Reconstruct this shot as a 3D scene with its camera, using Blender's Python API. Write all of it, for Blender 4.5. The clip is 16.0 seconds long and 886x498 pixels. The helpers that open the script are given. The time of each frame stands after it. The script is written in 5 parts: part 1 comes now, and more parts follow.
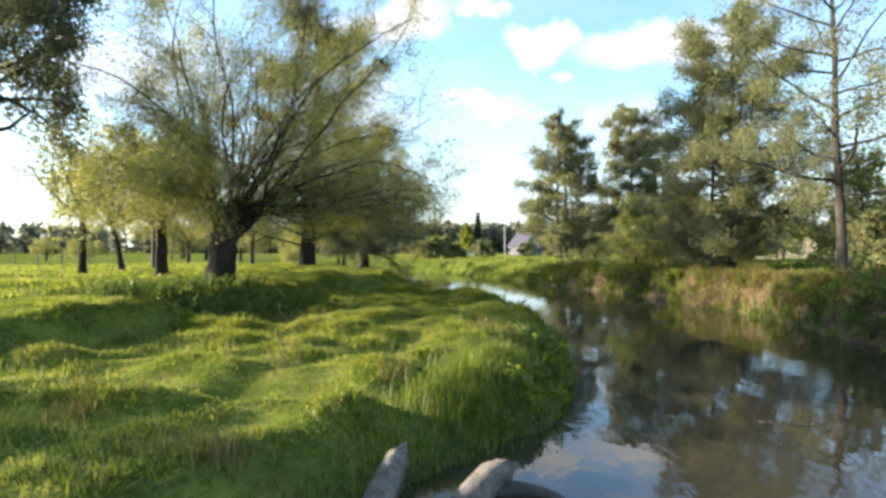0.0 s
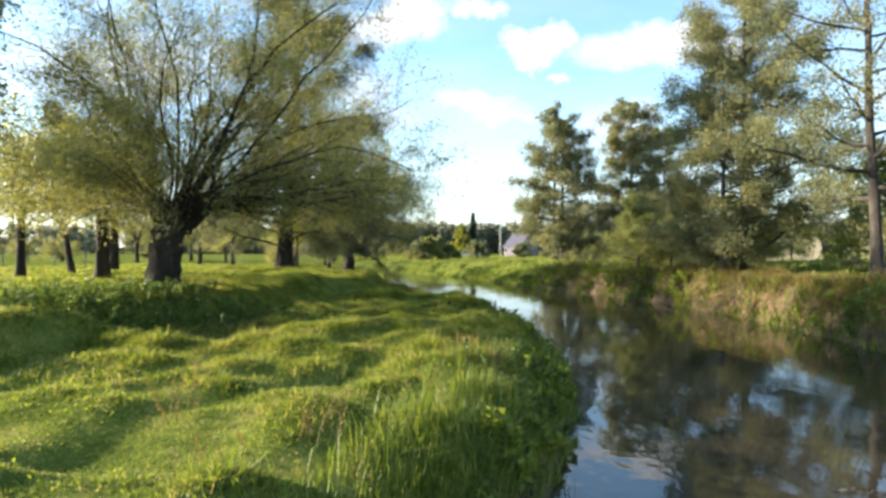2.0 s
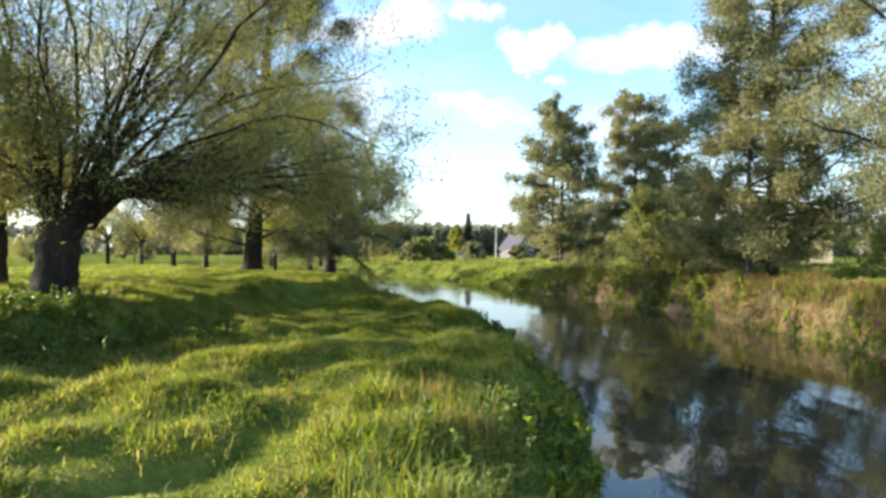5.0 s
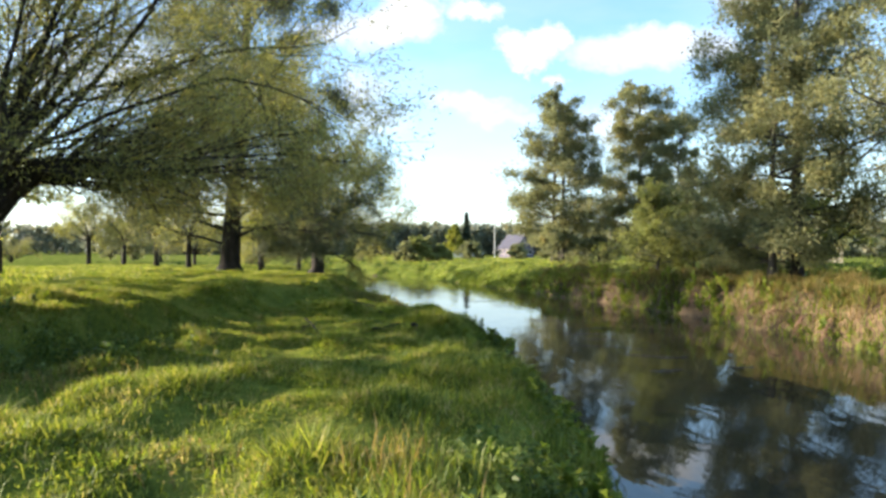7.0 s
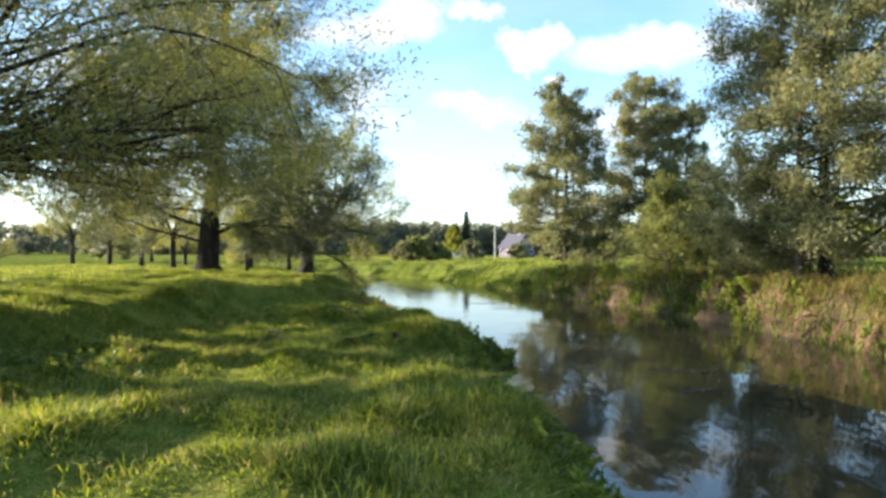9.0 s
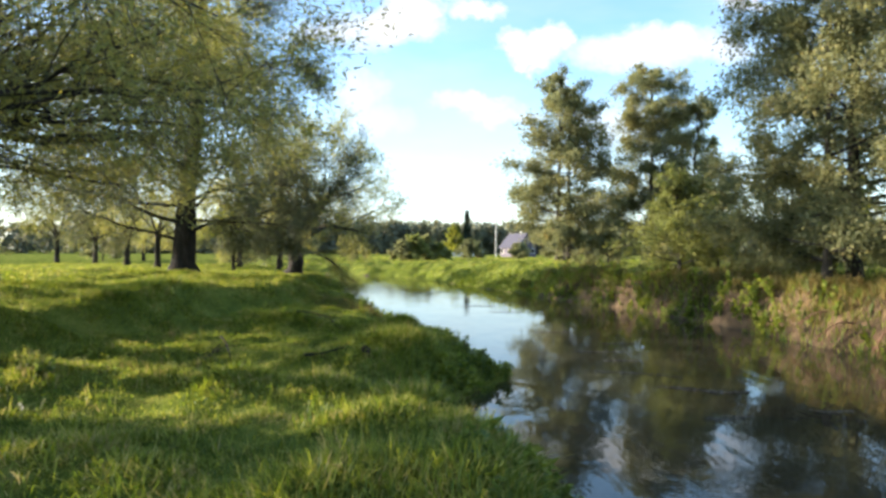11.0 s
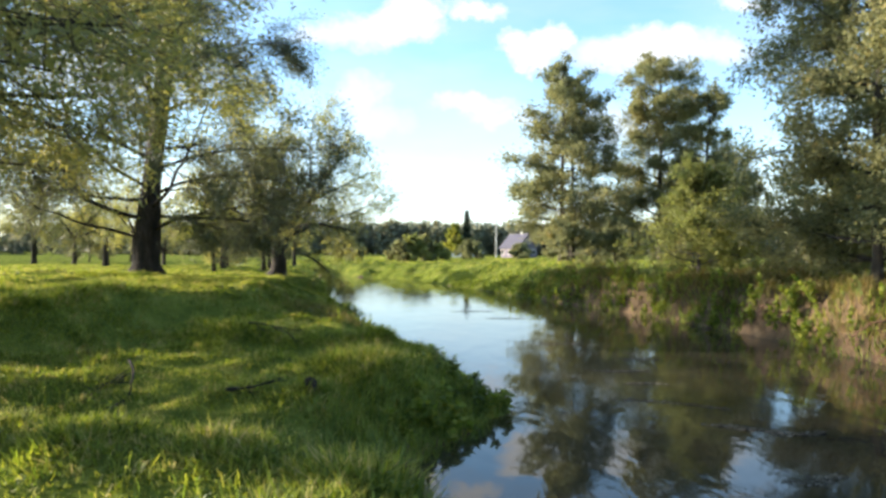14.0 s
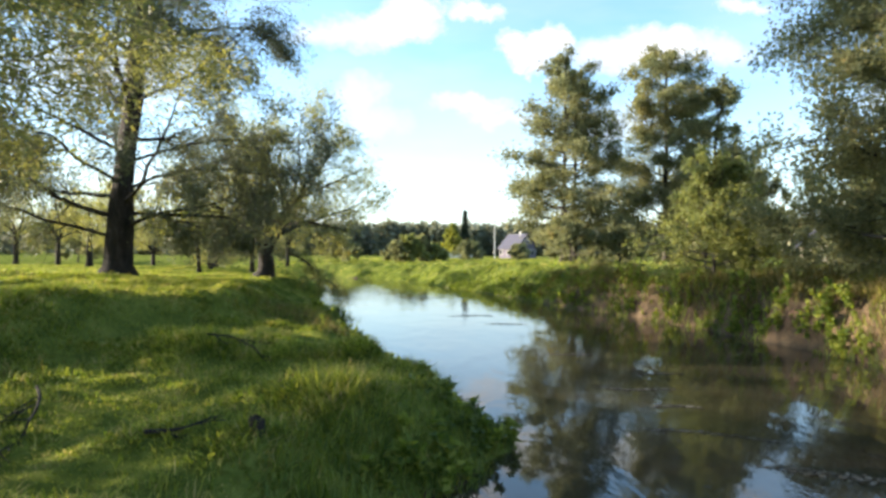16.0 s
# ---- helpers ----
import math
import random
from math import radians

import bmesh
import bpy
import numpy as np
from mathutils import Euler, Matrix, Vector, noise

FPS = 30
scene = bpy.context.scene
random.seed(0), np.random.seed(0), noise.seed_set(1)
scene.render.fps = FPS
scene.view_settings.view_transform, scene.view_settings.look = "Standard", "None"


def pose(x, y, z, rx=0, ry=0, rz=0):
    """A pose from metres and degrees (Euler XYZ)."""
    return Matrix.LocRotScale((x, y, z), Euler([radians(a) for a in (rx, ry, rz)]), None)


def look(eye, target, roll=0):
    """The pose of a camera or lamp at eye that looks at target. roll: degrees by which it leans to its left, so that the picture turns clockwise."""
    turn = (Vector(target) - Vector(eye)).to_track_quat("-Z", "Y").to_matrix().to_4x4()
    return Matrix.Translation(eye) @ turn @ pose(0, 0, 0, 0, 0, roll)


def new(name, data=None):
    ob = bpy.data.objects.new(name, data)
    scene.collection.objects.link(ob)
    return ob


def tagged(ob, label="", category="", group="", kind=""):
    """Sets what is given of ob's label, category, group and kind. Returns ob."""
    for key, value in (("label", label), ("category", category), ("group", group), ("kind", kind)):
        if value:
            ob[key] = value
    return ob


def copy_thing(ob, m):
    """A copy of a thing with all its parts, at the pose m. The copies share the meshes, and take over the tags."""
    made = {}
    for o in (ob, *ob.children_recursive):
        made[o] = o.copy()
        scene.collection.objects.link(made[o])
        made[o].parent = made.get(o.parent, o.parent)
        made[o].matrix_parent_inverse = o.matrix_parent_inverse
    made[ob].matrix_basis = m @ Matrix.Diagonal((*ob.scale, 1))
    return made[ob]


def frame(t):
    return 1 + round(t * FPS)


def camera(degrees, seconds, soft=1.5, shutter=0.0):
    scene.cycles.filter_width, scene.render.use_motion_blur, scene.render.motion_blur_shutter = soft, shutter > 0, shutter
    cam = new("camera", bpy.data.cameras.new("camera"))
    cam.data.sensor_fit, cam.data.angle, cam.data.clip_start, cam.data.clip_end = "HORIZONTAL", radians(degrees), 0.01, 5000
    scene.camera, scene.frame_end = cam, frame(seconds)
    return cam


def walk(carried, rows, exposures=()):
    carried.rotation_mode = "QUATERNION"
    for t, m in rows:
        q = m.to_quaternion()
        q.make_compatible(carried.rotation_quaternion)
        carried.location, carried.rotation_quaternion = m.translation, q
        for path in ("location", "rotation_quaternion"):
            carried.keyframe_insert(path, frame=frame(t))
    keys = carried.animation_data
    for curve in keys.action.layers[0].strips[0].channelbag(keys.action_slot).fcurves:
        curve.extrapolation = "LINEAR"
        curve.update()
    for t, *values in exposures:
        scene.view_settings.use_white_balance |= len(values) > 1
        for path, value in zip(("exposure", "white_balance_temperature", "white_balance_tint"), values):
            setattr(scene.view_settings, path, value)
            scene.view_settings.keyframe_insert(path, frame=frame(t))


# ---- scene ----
# ---- camera ----
cam = camera(72.8, 16.0, soft=3.0)
METRES, EYE, TILT, LEAN, TURN = 20.0, 3.1, 0.0, 0.0, 0.0
ROWS = [
    (0.0, 0.0, 0.0, 0.0, 0.0, 0.0, -0.0),
    (0.5, 0.0074, 0.0378, -0.0006, -0.1, 0.0, -0.0),
    (1.0, 0.0155, 0.0811, -0.0014, -0.22, 0.03, -0.02),
    (1.5, 0.0215, 0.1192, -0.0017, -0.28, 0.07, -0.03),
    (2.0, 0.0276, 0.1557, -0.0017, -0.35, 0.09, -0.04),
    (2.5, 0.0335, 0.1919, -0.0022, -0.43, 0.14, -0.08),
    (3.0, 0.0375, 0.2281, -0.0021, -0.5, 0.14, -0.14),
    (3.5, 0.041, 0.2638, -0.0021, -0.56, 0.17, -0.17),
    (4.0, 0.0452, 0.2997, -0.002, -0.62, 0.2, -0.17),
    (4.5, 0.0502, 0.3358, -0.0024, -0.67, 0.22, -0.19),
    (5.0, 0.0556, 0.3723, -0.0028, -0.71, 0.23, -0.21),
    (7.5, 0.0767, 0.5431, -0.0076, -0.82, 0.23, -0.18),
    (8.0, 0.0801, 0.5745, -0.0085, -0.81, 0.22, -0.16),
    (8.5, 0.0845, 0.6049, -0.0091, -0.79, 0.22, -0.13),
    (9.0, 0.0902, 0.634, -0.0104, -0.76, 0.22, -0.16),
    (11.5, 0.1153, 0.7714, -0.0127, -0.56, 0.17, -0.25),
    (12.0, 0.1185, 0.797, -0.0135, -0.53, 0.18, -0.23),
    (12.5, 0.1224, 0.8223, -0.0142, -0.51, 0.2, -0.2),
    (13.0, 0.1258, 0.8474, -0.0148, -0.51, 0.22, -0.21),
    (13.5, 0.1285, 0.8692, -0.0152, -0.51, 0.24, -0.24),
    (14.0, 0.1307, 0.8931, -0.0159, -0.53, 0.27, -0.21),
    (14.5, 0.1328, 0.917, -0.0165, -0.56, 0.29, -0.23),
    (15.0, 0.134, 0.9427, -0.0164, -0.61, 0.3, -0.24),
    (15.5, 0.1349, 0.9645, -0.0168, -0.67, 0.32, -0.24),
    (16.0, 0.1363, 0.9896, -0.0171, -0.7, 0.32, -0.25),
]
walk(cam, [(t, pose(0, 0, EYE, TILT, LEAN, TURN) @ pose(METRES * x, METRES * y, METRES * z, 90 + pitch, roll, yaw)) for t, x, y, z, yaw, pitch, roll in ROWS])

# ---- sky, sun, exposure ----
SUN_AZ, SUN_EL = 281.0, 16.0      # compass degrees, clockwise from +y; degrees above the horizon
scene.view_settings.exposure = 1.96
world = bpy.data.worlds.new("sky")
scene.world = world
world.use_nodes = True


def node(tree, kind, **values):
    n = tree.nodes.new(kind)
    for key, value in values.items():
        if key in n.inputs:
            n.inputs[key].default_value = value
    return n


def math_node(tree, op, a, b=None, c=None, clamp=False):
    n = tree.nodes.new("ShaderNodeMath")
    n.operation, n.use_clamp = op, clamp
    for i, v in enumerate((a, b, c)):
        if v is None:
            continue
        if isinstance(v, (int, float)):
            n.inputs[i].default_value = v
        else:
            tree.links.new(v, n.inputs[i])
    return n.outputs[0]


def build_sky():
    nt = world.node_tree
    nt.nodes.clear()
    ln = nt.links.new
    out = nt.nodes.new("ShaderNodeOutputWorld")
    bg = nt.nodes.new("ShaderNodeBackground")
    bg.inputs["Strength"].default_value = 0.094
    sky = nt.nodes.new("ShaderNodeTexSky")
    sky.sky_type, sky.sun_disc = "NISHITA", False
    sky.sun_elevation, sky.sun_rotation = radians(SUN_EL), radians(SUN_AZ)
    sky.air_density, sky.dust_density, sky.ozone_density = 1.0, 0.6, 1.6
    tc = nt.nodes.new("ShaderNodeTexCoord")
    sep = nt.nodes.new("ShaderNodeSeparateXYZ")
    ln(tc.outputs["Generated"], sep.inputs[0])
    x, y, z = sep.outputs
    ay = math_node(nt, "MAXIMUM", math_node(nt, "ABSOLUTE", y), 0.08)
    u, v = math_node(nt, "DIVIDE", x, ay), math_node(nt, "DIVIDE", z, ay)
    comb = nt.nodes.new("ShaderNodeCombineXYZ")
    ln(u, comb.inputs[0]), ln(v, comb.inputs[1])
    wob = node(nt, "ShaderNodeTexNoise", Scale=15.0, Detail=8.0, Roughness=0.66)
    ln(comb.outputs[0], wob.inputs["Vector"])
    ws = nt.nodes.new("ShaderNodeSeparateColor")
    ln(wob.outputs["Color"], ws.inputs[0])
    u2 = math_node(nt, "ADD", u, math_node(nt, "MULTIPLY", math_node(nt, "SUBTRACT", ws.outputs[0], 0.5), 0.13))
    v2 = math_node(nt, "ADD", v, math_node(nt, "MULTIPLY", math_node(nt, "SUBTRACT", ws.outputs[1], 0.5), 0.085))
    # cumulus puffs: centre and half-size on the plane one unit ahead
    puffs = [(0.135, 0.348, 0.040, 0.030, 1.2), (0.185, 0.352, 0.044, 0.034, 1.3), (0.160, 0.325, 0.05, 0.022, 1.2), (0.33, 0.335, 0.13, 0.034, 1.1), (0.38, 0.352, 0.075, 0.035, 1.1),
             (0.45, 0.345, 0.11, 0.028, 0.8), (-0.075, 0.375, 0.085, 0.034, 1.2), (-0.04, 0.405, 0.06, 0.03, 1.2), (-0.16, 0.36, 0.12, 0.03, 0.8), (0.06, 0.398, 0.05, 0.022, 1.1),
             (0.065, 0.245, 0.085, 0.024, 0.9), (0.10, 0.225, 0.09, 0.02, 0.7), (-0.125, 0.26, 0.06, 0.05, 0.75), (-0.1, 0.22, 0.08, 0.04, 0.6), (0.52, 0.41, 0.045, 0.014, 0.9),
             (0.205, 0.285, 0.03, 0.011, 0.9), (0.148, 0.308, 0.018, 0.010, 1.0), (0.30, 0.21, 0.08, 0.05, 0.7), (-0.55, 0.30, 0.25, 0.08, 0.8), (0.85, 0.26, 0.2, 0.06, 0.8), (0.75, 0.6, 0.3, 0.06, 0.9), (-0.3, 0.75, 0.3, 0.07, 0.9), (0.15, 0.62, 0.2, 0.05, 0.9), (0.45, 0.85, 0.3, 0.08, 0.9)]
    cover = None
    for a, b, ra, rb, k in puffs:
        du = math_node(nt, "DIVIDE", math_node(nt, "SUBTRACT", u2, a), ra * 0.82)
        dv = math_node(nt, "DIVIDE", math_node(nt, "SUBTRACT", v2, b), rb * 0.82)
        r2 = math_node(nt, "ADD", math_node(nt, "MULTIPLY", du, du), math_node(nt, "MULTIPLY", dv, dv))
        val = math_node(nt, "MULTIPLY", math_node(nt, "MULTIPLY", math_node(nt, "MAXIMUM", math_node(nt, "SUBTRACT", 1.75, r2), 0.0), 0.6), k)
        cover = val if cover is None else math_node(nt, "MAXIMUM", cover, val)
    # thin veil that thickens to the horizon
    veil_noise = node(nt, "ShaderNodeTexNoise", Scale=3.2, Detail=5.0, Roughness=0.55)
    mp = nt.nodes.new("ShaderNodeMapping")
    mp.inputs["Scale"].default_value = (0.7, 2.0, 1)
    ln(comb.outputs[0], mp.inputs[0]), ln(mp.outputs[0], veil_noise.inputs["Vector"])
    up = math_node(nt, "MAXIMUM", z, 0.0)
    low = math_node(nt, "POWER", math_node(nt, "SUBTRACT", 1.0, math_node(nt, "MULTIPLY", up, 2.4), clamp=True), 2.2)
    veil = math_node(nt, "MULTIPLY_ADD", math_node(nt, "SUBTRACT", veil_noise.outputs[0], 0.38, clamp=True), 0.9, math_node(nt, "MULTIPLY", low, 0.72))
    fac = math_node(nt, "MAXIMUM", math_node(nt, "MULTIPLY", cover, 0.95), veil, clamp=True)
    fac = math_node(nt, "MINIMUM", fac, 1.0)
    mix = nt.nodes.new("ShaderNodeMix")
    mix.data_type = "RGBA"
    tint = nt.nodes.new("ShaderNodeMix")
    tint.data_type, tint.blend_type = "RGBA", "MULTIPLY"
    tint.inputs[0].default_value = 1.0
    ln(sky.outputs[0], tint.inputs[6])
    tint.inputs[7].default_value = (0.98, 1.22, 1.34, 1)
    ln(fac, mix.inputs[0]), ln(tint.outputs[2], mix.inputs[6])
    mix.inputs[7].default_value = (3.35, 3.4, 3.5, 1)
    ln(mix.outputs[2], bg.inputs[0]), ln(bg.outputs[0], out.inputs[0])


build_sky()
sun_data = bpy.data.lights.new("sun", "SUN")
sun_data.energy, sun_data.angle, sun_data.color = 5.0, radians(0.55), (1.0, 0.885, 0.73)
sun = new("sun", sun_data)
_az, _el = radians(SUN_AZ), radians(SUN_EL)
sun_way = Vector((math.sin(_az) * math.cos(_el), math.cos(_az) * math.cos(_el), math.sin(_el)))
sun.matrix_world = look(sun_way * 60, (0, 0, 0))


# ---- materials ----
def material(name, colours, scale=4.0, fine=40.0, rough=0.8, bump=0.3, bump_scale=30.0, through_light=0.0, per_piece=0.0, spec=0.3, stretch=(1, 1, 1), dist=0.02):
    """colours: (position, rgb) stops, chosen by two scales of noise."""
    m = bpy.data.materials.new(name)
    m.use_nodes = True
    nt = m.node_tree
    nt.nodes.clear()
    ln = nt.links.new
    out, bs = nt.nodes.new("ShaderNodeOutputMaterial"), nt.nodes.new("ShaderNodeBsdfPrincipled")
    geo, tc, mp = nt.nodes.new("ShaderNodeNewGeometry"), nt.nodes.new("ShaderNodeTexCoord"), nt.nodes.new("ShaderNodeMapping")
    mp.inputs["Scale"].default_value = stretch
    ln(geo.outputs["Position"], mp.inputs[0])
    n1 = node(nt, "ShaderNodeTexNoise", Scale=scale, Detail=4.0, Roughness=0.6)
    n2 = node(nt, "ShaderNodeTexNoise", Scale=fine, Detail=3.0, Roughness=0.6)
    ln(mp.outputs[0], n1.inputs["Vector"]), ln(mp.outputs[0], n2.inputs["Vector"])
    f = math_node(nt, "ADD", math_node(nt, "MULTIPLY", n1.outputs[0], 0.65), math_node(nt, "MULTIPLY", n2.outputs[0], 0.35))
    if per_piece:
        r = math_node(nt, "SUBTRACT", geo.outputs["Random Per Island"], 0.5)
        f = math_node(nt, "ADD", f, math_node(nt, "MULTIPLY", r, per_piece))
    f = math_node(nt, "MULTIPLY_ADD", math_node(nt, "SUBTRACT", f, 0.5), 2.0, 0.5, clamp=True)
    ramp = nt.nodes.new("ShaderNodeValToRGB")
    els = ramp.color_ramp.elements
    while len(els) < len(colours):
        els.new(0.5)
    for e, (p, c) in zip(els, colours):
        e.position, e.color = p, (*c, 1)
    ln(f, ramp.inputs[0]), ln(ramp.outputs[0], bs.inputs["Base Color"])
    bs.inputs["Roughness"].default_value = rough
    bs.inputs["Specular IOR Level"].default_value = spec
    if bump:
        nb = node(nt, "ShaderNodeTexNoise", Scale=bump_scale, Detail=5.0, Roughness=0.65)
        ln(mp.outputs[0], nb.inputs["Vector"])
        b = node(nt, "ShaderNodeBump", Strength=bump, Distance=dist)
        ln(nb.outputs[0], b.inputs["Height"]), ln(b.outputs[0], bs.inputs["Normal"])
    last = bs.outputs[0]
    if through_light:
        tr, mx = nt.nodes.new("ShaderNodeBsdfTranslucent"), nt.nodes.new("ShaderNodeMixShader")
        mx.inputs[0].default_value = through_light
        hs = node(nt, "ShaderNodeHueSaturation", Saturation=1.15, Value=1.5)
        ln(ramp.outputs[0], hs.inputs["Color"]), ln(hs.outputs[0], tr.inputs[0])
        ln(last, mx.inputs[1]), ln(tr.outputs[0], mx.inputs[2])
        last = mx.outputs[0]
    ln(last, out.inputs[0])
    return m


TURF = material("turf", [(0.15, (0.045, 0.064, 0.014)), (0.5, (0.115, 0.138, 0.027)), (0.75, (0.18, 0.185, 0.042)), (0.95, (0.23, 0.185, 0.070))], 1.3, 9.0, 1.0, 0.7, 14.0, dist=0.06, spec=0.0)
GRASS = material("meadow_grass", [(0.08, (0.070, 0.102, 0.020)), (0.45, (0.172, 0.207, 0.038)), (0.78, (0.30, 0.298, 0.062)), (1.0, (0.40, 0.32, 0.14))], 1.3, 4.0, 0.6, 0, through_light=0.45, per_piece=0.45, spec=0.15)
LUSH = material("bank_grass", [(0.1, (0.058, 0.092, 0.020)), (0.5, (0.145, 0.188, 0.036)), (0.85, (0.26, 0.27, 0.055))], 0.8, 4.0, 0.55, 0, through_light=0.42, per_piece=0.35)
DRY = material("dry_reed", [(0.08, (0.075, 0.085, 0.02)), (0.3, (0.15, 0.125, 0.040)), (0.55, (0.23, 0.165, 0.060)), (0.8, (0.30, 0.21, 0.080)), (0.97, (0.16, 0.17, 0.033))], 0.7, 4.0, 0.7, 0, through_light=0.35, per_piece=0.5)
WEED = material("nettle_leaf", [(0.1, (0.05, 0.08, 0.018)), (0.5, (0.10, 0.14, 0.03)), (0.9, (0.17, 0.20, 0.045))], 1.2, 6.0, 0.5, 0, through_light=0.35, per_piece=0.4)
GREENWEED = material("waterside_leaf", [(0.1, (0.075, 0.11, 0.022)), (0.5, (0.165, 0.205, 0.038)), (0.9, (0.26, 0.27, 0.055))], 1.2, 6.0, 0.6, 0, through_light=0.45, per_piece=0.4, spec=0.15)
EARTH = material("bank_earth", [(0.1, (0.030, 0.020, 0.012)), (0.5, (0.090, 0.058, 0.030)), (0.9, (0.18, 0.120, 0.062))], 1.6, 14.0, 0.95, 0.9, 10.0, dist=0.08)
BARK = material("willow_bark", [(0.2, (0.010, 0.008, 0.006)), (0.5, (0.028, 0.021, 0.015)), (0.85, (0.068, 0.052, 0.039))], 3.0, 18.0, 0.95, 1.0, 9.0, stretch=(1, 1, 0.25), dist=0.06)
ALDER_BARK = material("alder_bark", [(0.1, (0.018, 0.015, 0.012)), (0.5, (0.045, 0.037, 0.029)), (0.9, (0.09, 0.078, 0.062))], 3.0, 20.0, 0.9, 0.8, 12.0, stretch=(1, 1, 0.3), dist=0.04)
WILLOW_LEAF = material("willow_leaf", [(0.05, (0.12, 0.125, 0.05)), (0.45, (0.20, 0.20, 0.068)), (0.75, (0.29, 0.26, 0.075)), (0.97, (0.37, 0.30, 0.08))], 0.35, 2.0, 0.5, 0, through_light=0.45, per_piece=0.3)
# grey-green leaf, its colour darkened further to carry the crown's own shade
SHADED_GREY_WILLOW = material("shaded_grey_willow_leaf", [(0.05, (0.050, 0.056, 0.032)), (0.45, (0.085, 0.094, 0.046)), (0.75, (0.125, 0.128, 0.052)), (0.97, (0.18, 0.16, 0.06))], 0.35, 2.0, 0.6, 0, through_light=0.3, per_piece=0.3)
ALDER_LEAF = material("alder_leaf", [(0.05, (0.090, 0.103, 0.056)), (0.5, (0.170, 0.174, 0.084)), (0.8, (0.238, 0.218, 0.092)), (0.97, (0.295, 0.230, 0.095))], 0.4, 2.0, 0.7, 0, through_light=0.42, spec=0.15, per_piece=0.22)
SHRUB_LEAF = material("shrub_leaf", [(0.05, (0.09, 0.11, 0.04)), (0.5, (0.18, 0.19, 0.060)), (0.9, (0.26, 0.25, 0.075))], 0.5, 2.0, 0.6, 0, through_light=0.45, spec=0.15, per_piece=0.3)
YELLOW_LEAF = material("autumn_leaf", [(0.05, (0.10, 0.12, 0.03)), (0.5, (0.19, 0.20, 0.045)), (0.9, (0.30, 0.28, 0.06))], 0.5, 2.0, 0.5, 0, through_light=0.45, per_piece=0.4)
# distance haze put into the colour: paler and greyer than the leaves themselves
HAZED_LEAF = material("hazed_woodland_leaf", [(0.05, (0.11, 0.125, 0.09)), (0.5, (0.165, 0.175, 0.115)), (0.95, (0.23, 0.21, 0.12))], 0.03, 0.4, 0.7, 0, through_light=0.25, per_piece=0.5)
CONIFER = material("spruce_needle", [(0.05, (0.012, 0.022, 0.012)), (0.9, (0.035, 0.05, 0.025))], 0.5, 2.0, 0.7, 0, through_light=0.1, per_piece=0.4)
ROOT = material("dead_root", [(0.1, (0.07, 0.035, 0.022)), (0.5, (0.17, 0.09, 0.055)), (0.9, (0.30, 0.19, 0.12))], 4.0, 25.0, 0.9, 0.5, 20.0)
TWIG = material("willow_twig", [(0.1, (0.045, 0.040, 0.020)), (0.5, (0.085, 0.072, 0.036)), (0.9, (0.13, 0.108, 0.055))], 2.0, 20.0, 0.8, 0)
DARKWOOD = material("wet_wood", [(0.1, (0.02, 0.015, 0.012)), (0.5, (0.05, 0.04, 0.032)), (0.9, (0.11, 0.09, 0.075))], 4.0, 25.0, 0.6, 0.7, 14.0, dist=0.03)
WEATHERED = material("weathered_wood", [(0.1, (0.045, 0.036, 0.028)), (0.45, (0.12, 0.097, 0.076)), (0.8, (0.25, 0.215, 0.175))], 4.0, 25.0, 0.9, 0.7, 14.0, dist=0.03)
FOAM = material("drift_weed", [(0.1, (0.04, 0.034, 0.02)), (0.5, (0.08, 0.07, 0.048)), (0.9, (0.15, 0.135, 0.105))], 2.0, 12.0, 0.8, 0, per_piece=0.5)
PLASTER = material("plaster", [(0.1, (0.55, 0.50, 0.44)), (0.9, (0.70, 0.66, 0.60))], 1.0, 8.0, 0.9, 0.2, 20.0)
HOUSEWALL = material("mauve_render", [(0.1, (0.10, 0.085, 0.105)), (0.9, (0.15, 0.13, 0.155))], 1.0, 8.0, 0.9, 0.2, 20.0)
ROOFING = material("grey_roofing", [(0.1, (0.058, 0.056, 0.073)), (0.9, (0.095, 0.091, 0.117))], 1.0, 8.0, 0.75, 0.2, 12.0, spec=0.1)
DARKGLASS = material("window_glass", [(0.1, (0.02, 0.022, 0.028)), (0.9, (0.04, 0.045, 0.05))], 1.0, 5.0, 0.08, 0, spec=0.5)
CREAM = material("cream_render", [(0.1, (0.26, 0.22, 0.15)), (0.9, (0.36, 0.31, 0.22))], 1.0, 8.0, 0.9, 0.2, 20.0)
CONCRETE = material("concrete", [(0.1, (0.36, 0.35, 0.33)), (0.9, (0.50, 0.49, 0.46))], 2.0, 20.0, 0.9, 0.3, 30.0)


